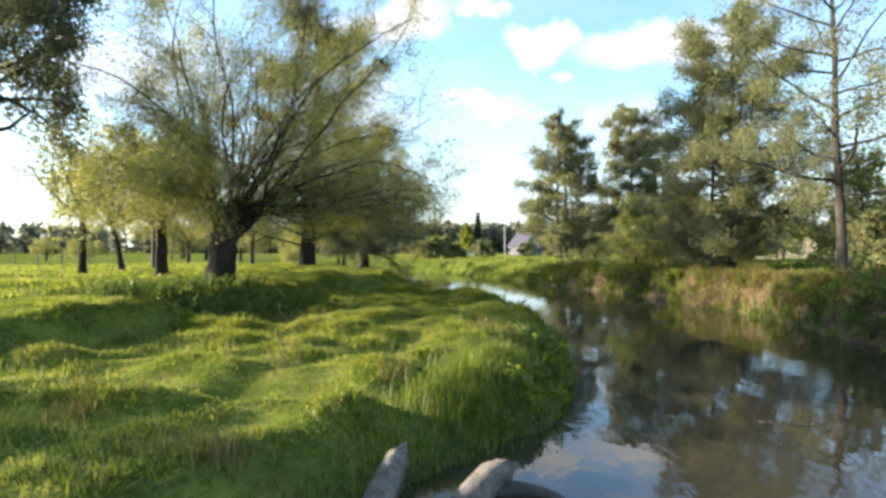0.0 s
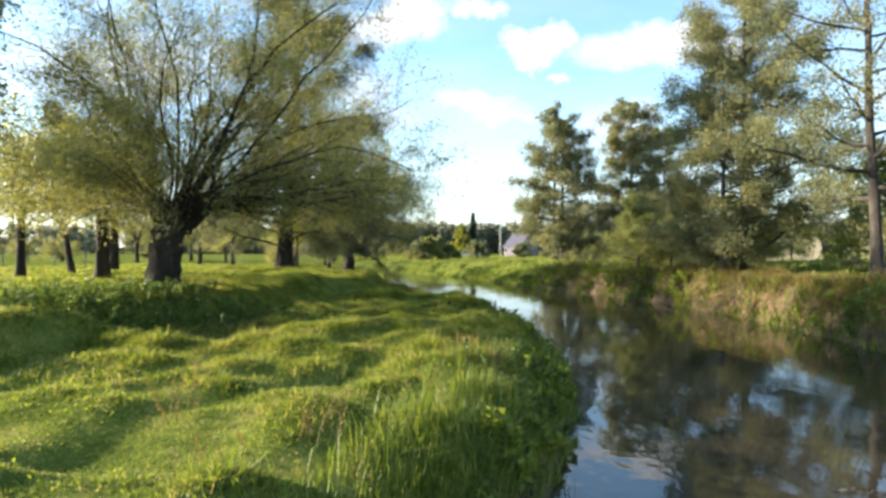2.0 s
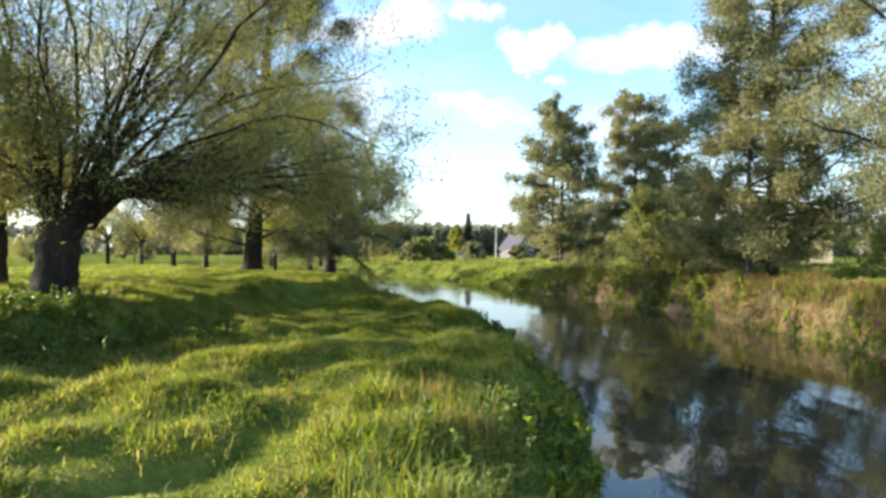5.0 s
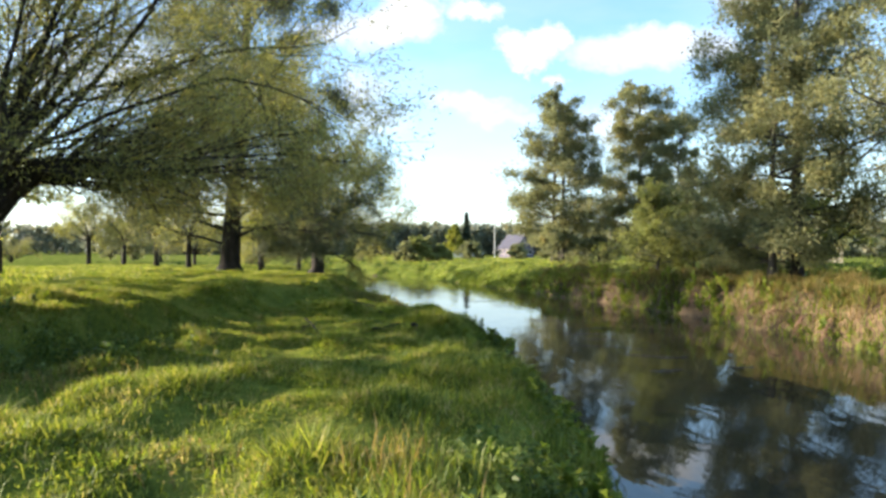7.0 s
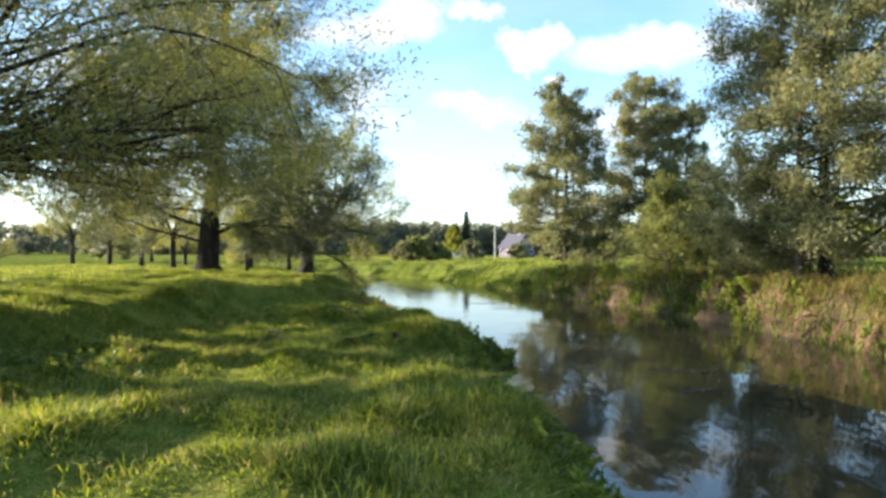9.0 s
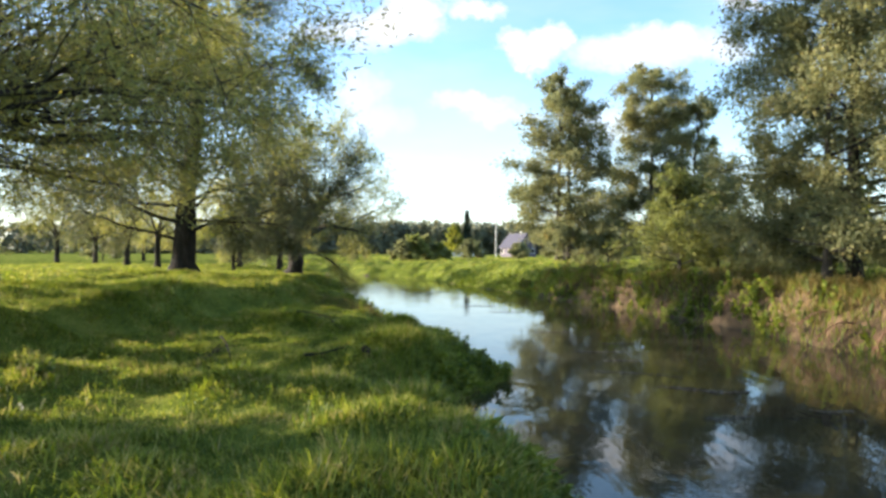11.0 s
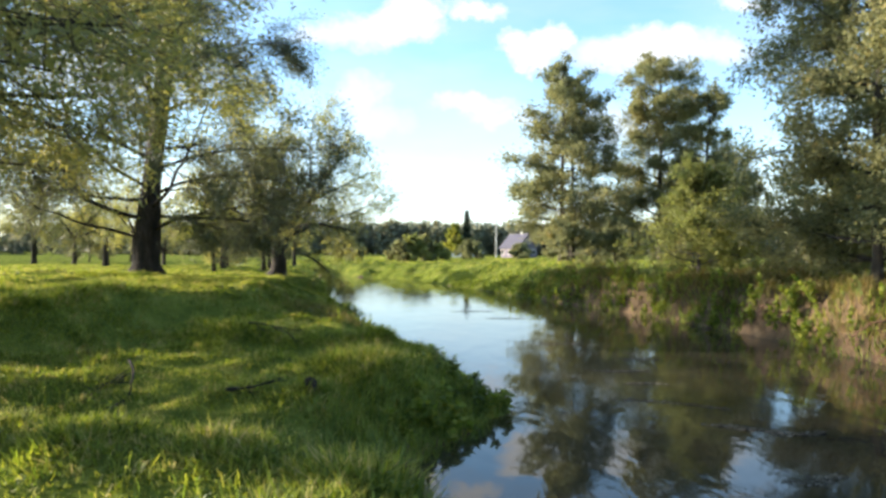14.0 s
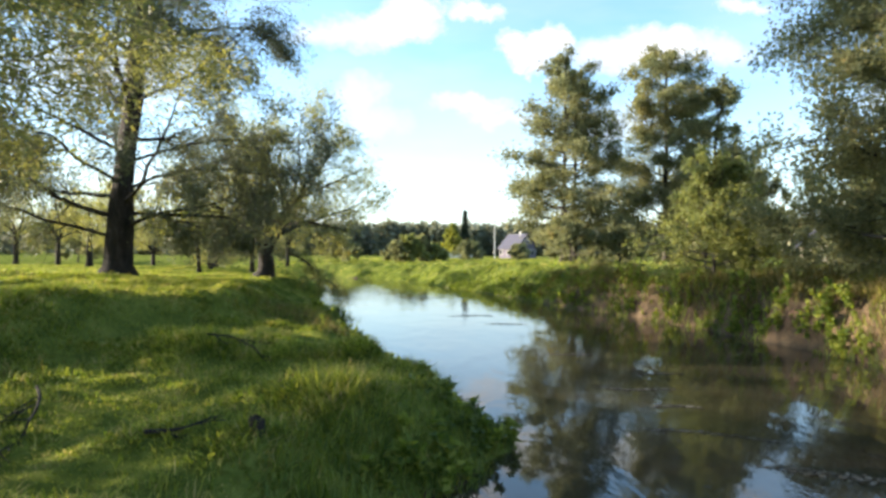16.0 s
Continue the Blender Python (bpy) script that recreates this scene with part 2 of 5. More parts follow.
def water_material():
    m = bpy.data.materials.new("river_water")
    m.use_nodes = True
    nt = m.node_tree
    ln = nt.links.new
    bs = nt.nodes["Principled BSDF"]
    bs.inputs["Base Color"].default_value = (0.030, 0.026, 0.017, 1)
    bs.inputs["Roughness"].default_value = 0.035
    bs.inputs["IOR"].default_value = 1.40
    bs.inputs["Specular IOR Level"].default_value = 0.85
    geo, mp = nt.nodes.new("ShaderNodeNewGeometry"), nt.nodes.new("ShaderNodeMapping")
    mp.inputs["Scale"].default_value = (1.0, 0.45, 1)
    ln(geo.outputs["Position"], mp.inputs[0])
    a = node(nt, "ShaderNodeTexNoise", Scale=1.1, Detail=3.0, Roughness=0.5, Distortion=0.6)
    b = node(nt, "ShaderNodeTexNoise", Scale=4.5, Detail=3.0, Roughness=0.55)
    c = node(nt, "ShaderNodeTexNoise", Scale=0.22, Detail=2.0)
    for n in (a, b, c):
        ln(mp.outputs[0], n.inputs["Vector"])
    patch = math_node(nt, "MULTIPLY", math_node(nt, "SUBTRACT", c.outputs[0], 0.42, clamp=True), 4.0, clamp=True)
    sp = nt.nodes.new("ShaderNodeSeparateXYZ")
    ln(geo.outputs["Position"], sp.inputs[0])
    riffle = math_node(nt, "MULTIPLY", math_node(nt, "SUBTRACT", sp.outputs[1], 32.0), 0.06, clamp=True)
    patch = math_node(nt, "MAXIMUM", patch, riffle)
    h = math_node(nt, "ADD", a.outputs[0], math_node(nt, "MULTIPLY", math_node(nt, "MULTIPLY", b.outputs[0], patch), 0.45))
    bump = node(nt, "ShaderNodeBump", Strength=0.3, Distance=0.05)
    ln(h, bump.inputs["Height"]), ln(bump.outputs[0], bs.inputs["Normal"])
    return m


WATER = water_material()


# ---- ground plan ----
LEFT_BANK = [(-6, -300), (-2.0, -30), (-1.2, -6), (-1.1, 2), (-0.9, 6), (-0.4, 7.9), (0.6, 8.9), (1.7, 10.4), (2.7, 12.5), (3.3, 14.5), (3.8, 18), (4.0, 20.4), (3.6, 22.2), (2.9, 23.2), (2.0, 24.2), (2.0, 25.3), (2.9, 26.5), (4.2, 28.2), (3.4, 30.0), (2.4, 32),
             (1.6, 34.5), (0.6, 37.8), (-0.8, 43), (-2.5, 49), (-4.1, 55), (-5.2, 63), (-7.5, 72), (-13, 78.5), (-40, 83), (-400, 120)]
RIGHT_BANK = [(12, -300), (12.6, -30), (13.0, 5), (13.4, 18), (14.2, 24), (14.3, 29), (13.4, 36), (12.3, 42), (11.0, 46), (9.0, 51.5), (6.8, 57.5), (4.2, 65), (0.2, 75), (-5, 82), (-15, 88), (-40, 94), (-400, 140)]
TERRACE = [(-15, -40), (-12.2, 2), (-10.0, 11), (-8.3, 14.7), (-6.9, 18.5), (-5.4, 23), (-4.9, 27), (-4.9, 30), (-4.5, 34), (-2.7, 38.2), (-2.9, 43), (-4.3, 50), (-6.2, 62), (-8.5, 74), (-14, 81), (-40, 86)]


def line_distance(px, py, line):
    """Distance to a polyline, and on which side (+: right of its direction)."""
    best, side = np.full(px.shape, 1e9), np.zeros(px.shape)
    for (ax, ay), (bx, by) in zip(line, line[1:]):
        dx, dy = bx - ax, by - ay
        k = np.clip(((px - ax) * dx + (py - ay) * dy) / (dx * dx + dy * dy), 0, 1)
        ex, ey = px - ax - k * dx, py - ay - k * dy
        d = np.hypot(ex, ey)
        s = np.sign((px - ax) * dy - (py - ay) * dx)
        near = d < best - 1e-9
        best, side = np.where(near, d, best), np.where(near, s, side)
    return best, side


def inside(px, py, poly):
    res = np.zeros(px.shape, bool)
    for (ax, ay), (bx, by) in zip(poly, poly[1:] + poly[:1]):
        cross = ((ay > py) != (by > py)) & (px < (bx - ax) * (py - ay) / ((by - ay) if by != ay else 1e-9) + ax)
        res ^= cross
    return res


_rng = np.random.default_rng(7)
_waves = [(_rng.uniform(-1, 1, 2) / s, _rng.uniform(0, 6.28), s) for s in (0.16, 0.16, 0.24, 0.24, 0.24, 0.4, 0.4, 0.4, 0.7, 0.7, 0.7, 1.3, 1.3, 1.3, 2.5, 2.5, 5, 5)]


def lumps(px, py, lo, hi):
    """Smooth uneven field from a few waves with scales between lo and hi, about -1 to 1."""
    v, n = np.zeros(np.shape(px)), 0
    for (kx, ky), ph, s in _waves:
        if lo <= s <= hi:
            v, n = v + np.sin(kx * px + ky * py + ph + 1.3 * np.sin(0.37 / s * py + ph)), n + 1
    return v / max(1.0, math.sqrt(n))


def smooth(a, b, v):
    k = np.clip((v - a) / (b - a), 0, 1)
    return k * k * (3 - 2 * k)


def river_distance(px, py):
    """Metres from the water's edge: minus in the river. And whether the right bank is the nearer one."""
    dl, _ = line_distance(px, py, LEFT_BANK)
    dr, _ = line_distance(px, py, RIGHT_BANK)
    wet = inside(px, py, LEFT_BANK + RIGHT_BANK[::-1])
    d = np.minimum(dl, dr)
    return np.where(wet, -d, d), dr < dl


def height(px, py):
    px, py = np.asarray(px, float), np.asarray(py, float)
    d, right = river_distance(px, py)
    near = (np.abs(px) < 90) & (py > -40) & (py < 130)
    fade = np.where(near, 1.0, 0.0)
    d = d + fade * (0.16 * lumps(px, py, 0.24, 0.7))
    bed = -0.12 - 0.9 * smooth(0, 2.5, -d)
    # left: low meadow, then a terrace
    low = 0.86 - 0.2 * smooth(24, 38, py)
    edge = -0.12 + (low + 0.12) * smooth(-0.1, 1.5, d) ** 0.75
    td, ts = line_distance(px, py, TERRACE)
    td = np.where(ts < 0, td, -td)
    tt = td + 0.45 * lumps(px, py, 0.7, 2.5)
    terrace = (1.92 - 0.5 * smooth(40, 56, py) - low) * (0.74 * smooth(-0.15, 1.6, tt) + 0.26 * smooth(1.2, 11.0, tt))
    left_h = edge + terrace * smooth(0.0, 1.6, d) + fade * smooth(0.5, 1.5, d) * (1 - 0.6 * smooth(0.3, 2.5, tt)) * (0.085 * lumps(px, py, 0.24, 0.4) + 0.095 * lumps(px, py, 0.4, 1.3))
    # right: a steep cut bank that flattens upstream
    far = smooth(48, 70, py)
    top = 1.8 - 0.65 * smooth(60, 95, py)
    w = 1.0 + 4.5 * far + 0.35 * lumps(px, py, 0.7, 2.5)
    right_h = -0.12 + (top - 0.35 + 0.12) * smooth(0.0, 1.0, d / w) ** 0.8 + 0.35 * smooth(1, 5, d) + fade * smooth(0.2, 1.0, d) * (0.17 * lumps(px, py, 0.24, 0.7) + 0.12 * lumps(px, py, 1.3, 2.5))
    land = np.where(right, right_h, left_h)
    return np.where(d < 0, bed, np.maximum(land, -0.12))


def ground_z(x, y):
    return float(height(np.array([x]), np.array([y]))[0])


def mesh_from(name, verts, faces, smooth_shade=False):
    me = bpy.data.meshes.new(name)
    me.from_pydata(verts, [], faces)
    if smooth_shade:
        me.polygons.foreach_set("use_smooth", [True] * len(me.polygons))
    me.update()
    return me


def quick_mesh(name, verts, faces):
    """A mesh from an (n, 3) array and an (m, k) array of equal faces."""
    verts, faces = np.asarray(verts, np.float32), np.asarray(faces, np.int32)
    me = bpy.data.meshes.new(name)
    k = faces.shape[1]
    me.vertices.add(len(verts)), me.loops.add(faces.size), me.polygons.add(len(faces))
    me.vertices.foreach_set("co", verts.ravel())
    me.loops.foreach_set("vertex_index", faces.ravel())
    me.polygons.foreach_set("loop_start", np.arange(0, faces.size, k, dtype=np.int32))
    me.update(calc_edges=True)
    me.validate()
    return me


def part(name, data, mat, parent, label=""):
    if isinstance(data, bmesh.types.BMesh):
        me = bpy.data.meshes.new(name)
        data.to_mesh(me)
        data.free()
        data = me
    ob = new(name, data)
    if mat and not data.materials:
        data.materials.append(mat)
    ob.parent = parent
    if label:
        tagged(ob, label)
    return ob


def steps(*runs):
    out = []
    for a, b, s in runs:
        out.extend(np.arange(a, b, s))
    return np.array(out)


def build_ground():
    gx = steps((-3200, -400, 400), (-400, -80, 40), (-80, -24, 2.0), (-24, -12, 0.7), (-12, 5, 0.2), (5, 18, 0.3), (18, 32, 0.8), (32, 80, 2.5), (80, 400, 40), (400, 3201, 400))
    gy = steps((-3200, -400, 400), (-400, -40, 40), (-40, 0, 2), (0, 40, 0.22), (40, 46, 0.3), (46, 70, 0.5), (70, 100, 1.0), (100, 160, 4), (160, 400, 30), (400, 3600, 400))
    X, Y = np.meshgrid(gx, gy)
    Z = height(X, Y)
    n, m = len(gx), len(gy)
    i = (np.arange(m - 1)[:, None] * n + np.arange(n - 1)[None]).ravel()
    me = quick_mesh("ground", np.stack([X, Y, Z], -1).reshape(-1, 3), np.stack([i, i + 1, i + n + 1, i + n], -1))
    me.polygons.foreach_set("use_smooth", [True] * len(me.polygons))
    me.materials.append(TURF), me.materials.append(EARTH)
    # bare earth on the bed and the steep cut bank
    xm, ym = (X[:-1, :-1] + X[1:, 1:]) / 2, (Y[:-1, :-1] + Y[1:, 1:]) / 2
    d, right = river_distance(xm, ym)
    bare = (d < 0.25) | (right & (d < 1.5) & (ym < 52))
    me.polygons.foreach_set("material_index", bare.ravel().astype(np.int32))
    tagged(new("ground", me), "green uneven pasture with a low terrace and river banks", "ground", kind="structure")
    wm = mesh_from("water", [(-420, -310, 0), (60, -310, 0), (60, 160, 0), (-420, 160, 0)], [(0, 1, 2, 3)])
    wm.materials.append(WATER)
    tagged(new("water", wm), "calm brown river water mirroring the sky and trees", "river", kind="structure")


build_ground()


# ---- trees ----
def bend_path(rng, p0, way, length, n, wob, droop):
    """Points of a branch that sets out along way, wavers and bends (droop > 0: down; < 0: up)."""
    pts, p, d = [p0], np.array(p0, float), np.array(way, float)
    d = d / np.linalg.norm(d)
    for _ in range(n):
        d = d + rng.normal(0, wob, 3)
        d[2] -= droop / n
        d = d / np.linalg.norm(d)
        p = p + d * length / n
        pts.append(p)
    return np.array(pts)


class Soup:
    """Tubes gathered for one mesh."""
    def __init__(self):
        self.v, self.f, self.n = [], [], 0

    def tube(self, pts, radii, sides):
        pts = np.asarray(pts)
        t = np.gradient(pts, axis=0)
        t /= np.linalg.norm(t, axis=1)[:, None] + 1e-9
        ref = np.array([0.31, 0.95, 0.05]) if abs(t[0][2]) > 0.7 else np.array([0.0, 0.0, 1.0])
        a = np.cross(t, ref)
        a /= np.linalg.norm(a, axis=1)[:, None] + 1e-9
        b = np.cross(t, a)
        ang = np.arange(sides) * 2 * math.pi / sides
        ring = pts[:, None] + np.asarray(radii)[:, None, None] * (np.cos(ang)[None, :, None] * a[:, None] + np.sin(ang)[None, :, None] * b[:, None])
        self.v.append(ring.reshape(-1, 3))
        k = np.arange(len(pts) - 1)[:, None] * sides + np.arange(sides)[None]
        k2 = np.arange(len(pts) - 1)[:, None] * sides + (np.arange(sides)[None] + 1) % sides
        self.f.append(np.stack([k, k2, k2 + sides, k + sides], -1).reshape(-1, 4) + self.n)
        self.n += len(pts) * sides

    def mesh(self, name):
        me = quick_mesh(name, np.concatenate(self.v), np.concatenate(self.f))
        me.polygons.foreach_set("use_smooth", [True] * len(me.polygons))
        return me


def leaf_mesh(name, rng, at, along, length, width):
    """Pointed leaves, a triangle each, at the points, near the directions along."""
    n = len(at)
    d = along + rng.normal(0, 0.75, (n, 3))
    d /= np.linalg.norm(d, axis=1)[:, None] + 1e-9
    s = np.cross(d, rng.normal(0, 1, (n, 3)))
    s /= np.linalg.norm(s, axis=1)[:, None] + 1e-9
    ln_ = (length * rng.uniform(0.6, 1.3, n))[:, None]
    wd = (width * rng.uniform(0.7, 1.25, n))[:, None]
    v = np.stack([at - s * wd, at + s * wd * 0.9 + d * ln_ * 0.1, at + d * ln_], 1).reshape(-1, 3)
    f = np.arange(n * 3).reshape(-1, 3)
    return quick_mesh(name, v, f)


def side_way(rng, t, lo, hi):
    """A direction that leaves t by lo to hi degrees."""
    r = rng.normal(0, 1, 3)
    r -= t * r.dot(t)
    r /= np.linalg.norm(r) + 1e-9
    a = radians(rng.uniform(lo, hi))
    return t * math.cos(a) + r * math.sin(a)


def grow(rng, p0, way, length, n, wob, droop):
    """Many branch paths at once: (N, n + 1, 3) points that set out along way, waver and bend down by droop."""
    d = way / (np.linalg.norm(way, axis=1)[:, None] + 1e-9)
    pts, p = [p0], p0
    for _ in range(n):
        d = d + rng.normal(0, wob, d.shape)
        d[:, 2] -= droop / n
        d = d / np.linalg.norm(d, axis=1)[:, None]
        p = p + d * (length / n)[:, None]
        pts.append(p)
    return np.stack(pts, 1)


def along_path(paths, which, share):
    """Points and directions at shares of chosen paths."""
    n = paths.shape[1] - 1
    k = np.minimum((share * n).astype(int), n - 1)
    a, b = paths[which, k], paths[which, k + 1]
    t = b - a
    return a + t * (share * n - k)[:, None], t / (np.linalg.norm(t, axis=1)[:, None] + 1e-9)


def side_ways(rng, t, lo, hi):
    """Directions that leave t by lo to hi degrees."""
    r = rng.normal(0, 1, t.shape)
    r -= t * (r * t).sum(1)[:, None]
    r /= np.linalg.norm(r, axis=1)[:, None] + 1e-9
    a = np.radians(rng.uniform(lo, hi, len(t)))[:, None]
    return t * np.cos(a) + r * np.sin(a)


def tubes(paths, radii, sides):
    """Tubes round many paths of equal length: points and quads, path after path."""
    n, m = paths.shape[:2]
    t = np.gradient(paths, axis=1)
    t /= np.linalg.norm(t, axis=2)[..., None] + 1e-9
    ref = np.where(np.abs(t[:, 0, 2:3]) > 0.7, np.array([[0.31, 0.95, 0.05]]), np.array([[0.0, 0.0, 1.0]]))[:, None]
    a = np.cross(t, np.broadcast_to(ref, t.shape))
    a /= np.linalg.norm(a, axis=2)[..., None] + 1e-9
    b = np.cross(t, a)
    ang = np.arange(sides) * 2 * math.pi / sides
    v = paths[:, :, None] + radii[:, :, None, None] * (np.cos(ang)[:, None] * a[:, :, None] + np.sin(ang)[:, None] * b[:, :, None])
    k = np.arange(m - 1)[:, None] * sides + np.arange(sides)
    k2 = np.arange(m - 1)[:, None] * sides + (np.arange(sides) + 1) % sides
    f = np.stack([k, k2, k2 + sides, k + sides], -1).reshape(-1, 4)
    return v.reshape(-1, 3), (f[None] + (np.arange(n) * m * sides)[:, None, None]).reshape(-1, 4)


def make_tree(name, x, y, seed, trunk, trunk_r, limbs, subs, twigs, leaves, leaf_size, bark, leaf_mat, label, category="tree", twig_len=(0.5, 1.2), twig_droop=0.4, sub_len=(0.3, 0.5), flare=1.5, sub_from=0.25, spread=0.16, group="", sub_droop=0.0, lift=0.0, clear=0.0, waver=0.085, flat=1.0, fine=True, clumps=0.45, twig_mat=None, tips=0.0):
    """trunk: points above the base. limbs: (share of the trunk, compass degrees, degrees up, length, radius, droop, and, where it differs from 1, how leafy).
    Each limb bears subs side branches, each of these twigs, each twig leaves; clumps makes some branches full and some thin, tips gathers the leaves at the limbs' ends."""
    rng = np.random.default_rng(seed)
    z0 = ground_z(x, y) - 0.08
    root = tagged(new(name), label, category, group)
    root.location = (x, y, z0)
    # trunk with fluted, burred surface
    tp = np.array(trunk, float)
    m = 14
    s = np.linspace(0, len(tp) - 1, m)
    path = np.stack([np.interp(s, range(len(tp)), tp[:, k]) for k in range(3)], -1)
    share = np.linspace(0, 1, m)
    pollard = limbs[0][0] > 0.6
    radii = trunk_r * (1 - 0.22 * share if pollard else 1 - 0.85 * share ** 0.9)
    radii = np.maximum(radii, 0.03) * (1 + (flare - 1) * np.exp(-share * tp[-1][2] / 0.35)) * (1 + rng.normal(0, 0.03, m))
    soup = Soup()
    soup.tube(path, radii, 12)
    burl = rng.normal(0, 0.05 * trunk_r, (m, 12)) + 0.09 * trunk_r * np.sin(np.arange(12) * 2.1 + rng.uniform(0, 6))[None]
    ring = soup.v[0].reshape(m, 12, 3)
    out_ = ring - path[:, None]
    soup.v[0] = (ring + out_ / (np.linalg.norm(out_, axis=2)[..., None] + 1e-9) * burl[..., None]).reshape(-1, 3)
    if pollard:
        soup.tube([path[-1] - (0, 0, trunk_r * 0.7), path[-1], path[-1] + (0, 0, trunk_r * 0.35), path[-1] + (0, 0, trunk_r * 0.5)], [trunk_r * 0.8, trunk_r * 1.08, trunk_r * 0.7, 0.05], 9)
    part("trunk", soup.mesh("trunk"), bark, root)
    # limbs
    L = np.array([tuple(l) + (1.0,) * (7 - len(l)) for l in limbs], float)
    n_l, n = len(L), 11
    p0 = np.stack([np.interp(L[:, 0], share, path[:, k]) for k in range(3)], -1)
    az, el = np.radians(L[:, 1]), np.radians(L[:, 2])
    way = np.stack([np.sin(az) * np.cos(el), np.cos(az) * np.cos(el), np.sin(el)], -1)
    length, rad = L[:, 3], L[:, 4]
    small = np.clip(length / 3.0, 0.35, 1.0)
    limb = grow(rng, p0 - way * rad[:, None] * 0.3, way, length, n, waver, L[:, 5])
    limb[:, 2:, 2] = np.maximum(limb[:, 2:, 2], clear + 0.5 + np.cumsum(rng.uniform(-0.1, 0.13, (n_l, n - 1)), 1))
    # side branches
    of = np.repeat(np.arange(n_l), subs)
    g = sub_from + (1 - sub_from) * (np.tile(np.arange(subs), n_l) + rng.uniform(0, 1, n_l * subs)) / subs
    b0, t = along_path(limb, of, g)
    w = side_ways(rng, t, 25, 65)
    w[:, 2] = w[:, 2] * flat + lift
    bl = np.maximum(length[of] * rng.uniform(*sub_len, len(of)) * (1.15 - 0.55 * g), 0.35)
    nb = 5
    br = grow(rng, b0, w, bl, nb, 0.14, sub_droop)
    br[:, 1:, 2] = np.maximum(br[:, 1:, 2], clear + rng.uniform(-0.4, 0.6, (len(of), nb)))
    full = np.clip(rng.gamma(1 / clumps ** 2, clumps ** 2, len(of)), 0.1, 2.6) * L[of, 6] * (1 + tips * (1.7 * g - 1))
    # twigs
    tof = np.repeat(np.arange(len(of)), twigs)
    h = 0.15 + 0.85 * (np.tile(np.arange(twigs), len(of)) + rng.uniform(0, 1, len(tof))) / twigs
    c0, tt = along_path(br, tof, h)
    tl = rng.uniform(*twig_len, len(tof)) * small[of][tof]
    tw = grow(rng, c0, side_ways(rng, tt, 10, 60), tl, 3, 0.12, twig_droop)
    tw[:, 1:, 2] = np.maximum(tw[:, 1:, 2], clear + rng.uniform(-0.9, 0.4, (len(tof), 3)))
    # wood, one part a limb
    q = np.linspace(0, 1, n + 1)
    r_l = np.maximum(rad[:, None] * (1 - 0.9 * q[None]) ** 0.8, 0.012)
    r_b = np.maximum(0.011, rad[of] * 0.42 * (1 - 0.7 * g))[:, None] * np.linspace(1.0, 0.2, nb + 1)[None]
    thin = tw if fine else tw[:, ::3]
    r_t = np.array([0.007, 0.005, 0.004, 0.002] if fine else [0.008, 0.003])
    for i in range(n_l):
        v1, f1 = tubes(limb[i:i + 1], r_l[i:i + 1], 7)
        v2, f2 = tubes(br[i * subs:(i + 1) * subs], r_b[i * subs:(i + 1) * subs], 4)
        cut = slice(i * subs * twigs, (i + 1) * subs * twigs)
        v3, f3 = tubes(thin[cut], np.repeat(r_t[None], subs * twigs, 0), 3)
        me = quick_mesh("limb", np.concatenate([v1, v2, v3]), np.concatenate([f1, f2 + len(v1), f3 + len(v1) + len(v2)]))
        me.materials.append(bark), me.materials.append(twig_mat or TWIG)
        index = np.zeros(len(me.polygons), np.int32)
        index[len(f1) + len(f2):] = 1
        me.polygons.foreach_set("material_index", index)
        me.polygons.foreach_set("use_smooth", np.ones(len(me.polygons), bool))
        part("limb", me, bark, root)
    # leaves along the twigs
    count = np.maximum(1, (leaves * small[of][tof] * full[tof] * rng.uniform(0.5, 1.4, len(tof))).astype(int))
    on = np.repeat(np.arange(len(tof)), count)
    at, _ = along_path(tw, on, rng.uniform(0.02, 0.999, len(on)))
    at = at + rng.normal(0, 1, (len(on), 3)) * (spread * small[of][tof][on])[:, None]
    ways = ((tw[:, 3] - tw[:, 0]) / tl[:, None])[on]
    part("crown", leaf_mesh("crown", rng, at, ways, *leaf_size), leaf_mat, root)
    return root


def ring_limbs(rng, count, share, up, length, rad, droop):
    """Limbs all round a knob or a stretch of the trunk, in the golden angle; lower ones flatter."""
    out = []
    a0 = rng.uniform(0, 360)
    for i in range(count):
        k = (i + 0.5) / count
        out.append((share[0] + (share[1] - share[0]) * k, a0 + i * 137.5 + rng.uniform(-12, 12), up[0] + (up[1] - up[0]) * k + rng.uniform(-6, 6),
                    (length[0] + (length[1] - length[0]) * k) * rng.uniform(0.85, 1.15), (rad[0] + (rad[1] - rad[0]) * k) * rng.uniform(0.8, 1.2), droop))
    return out


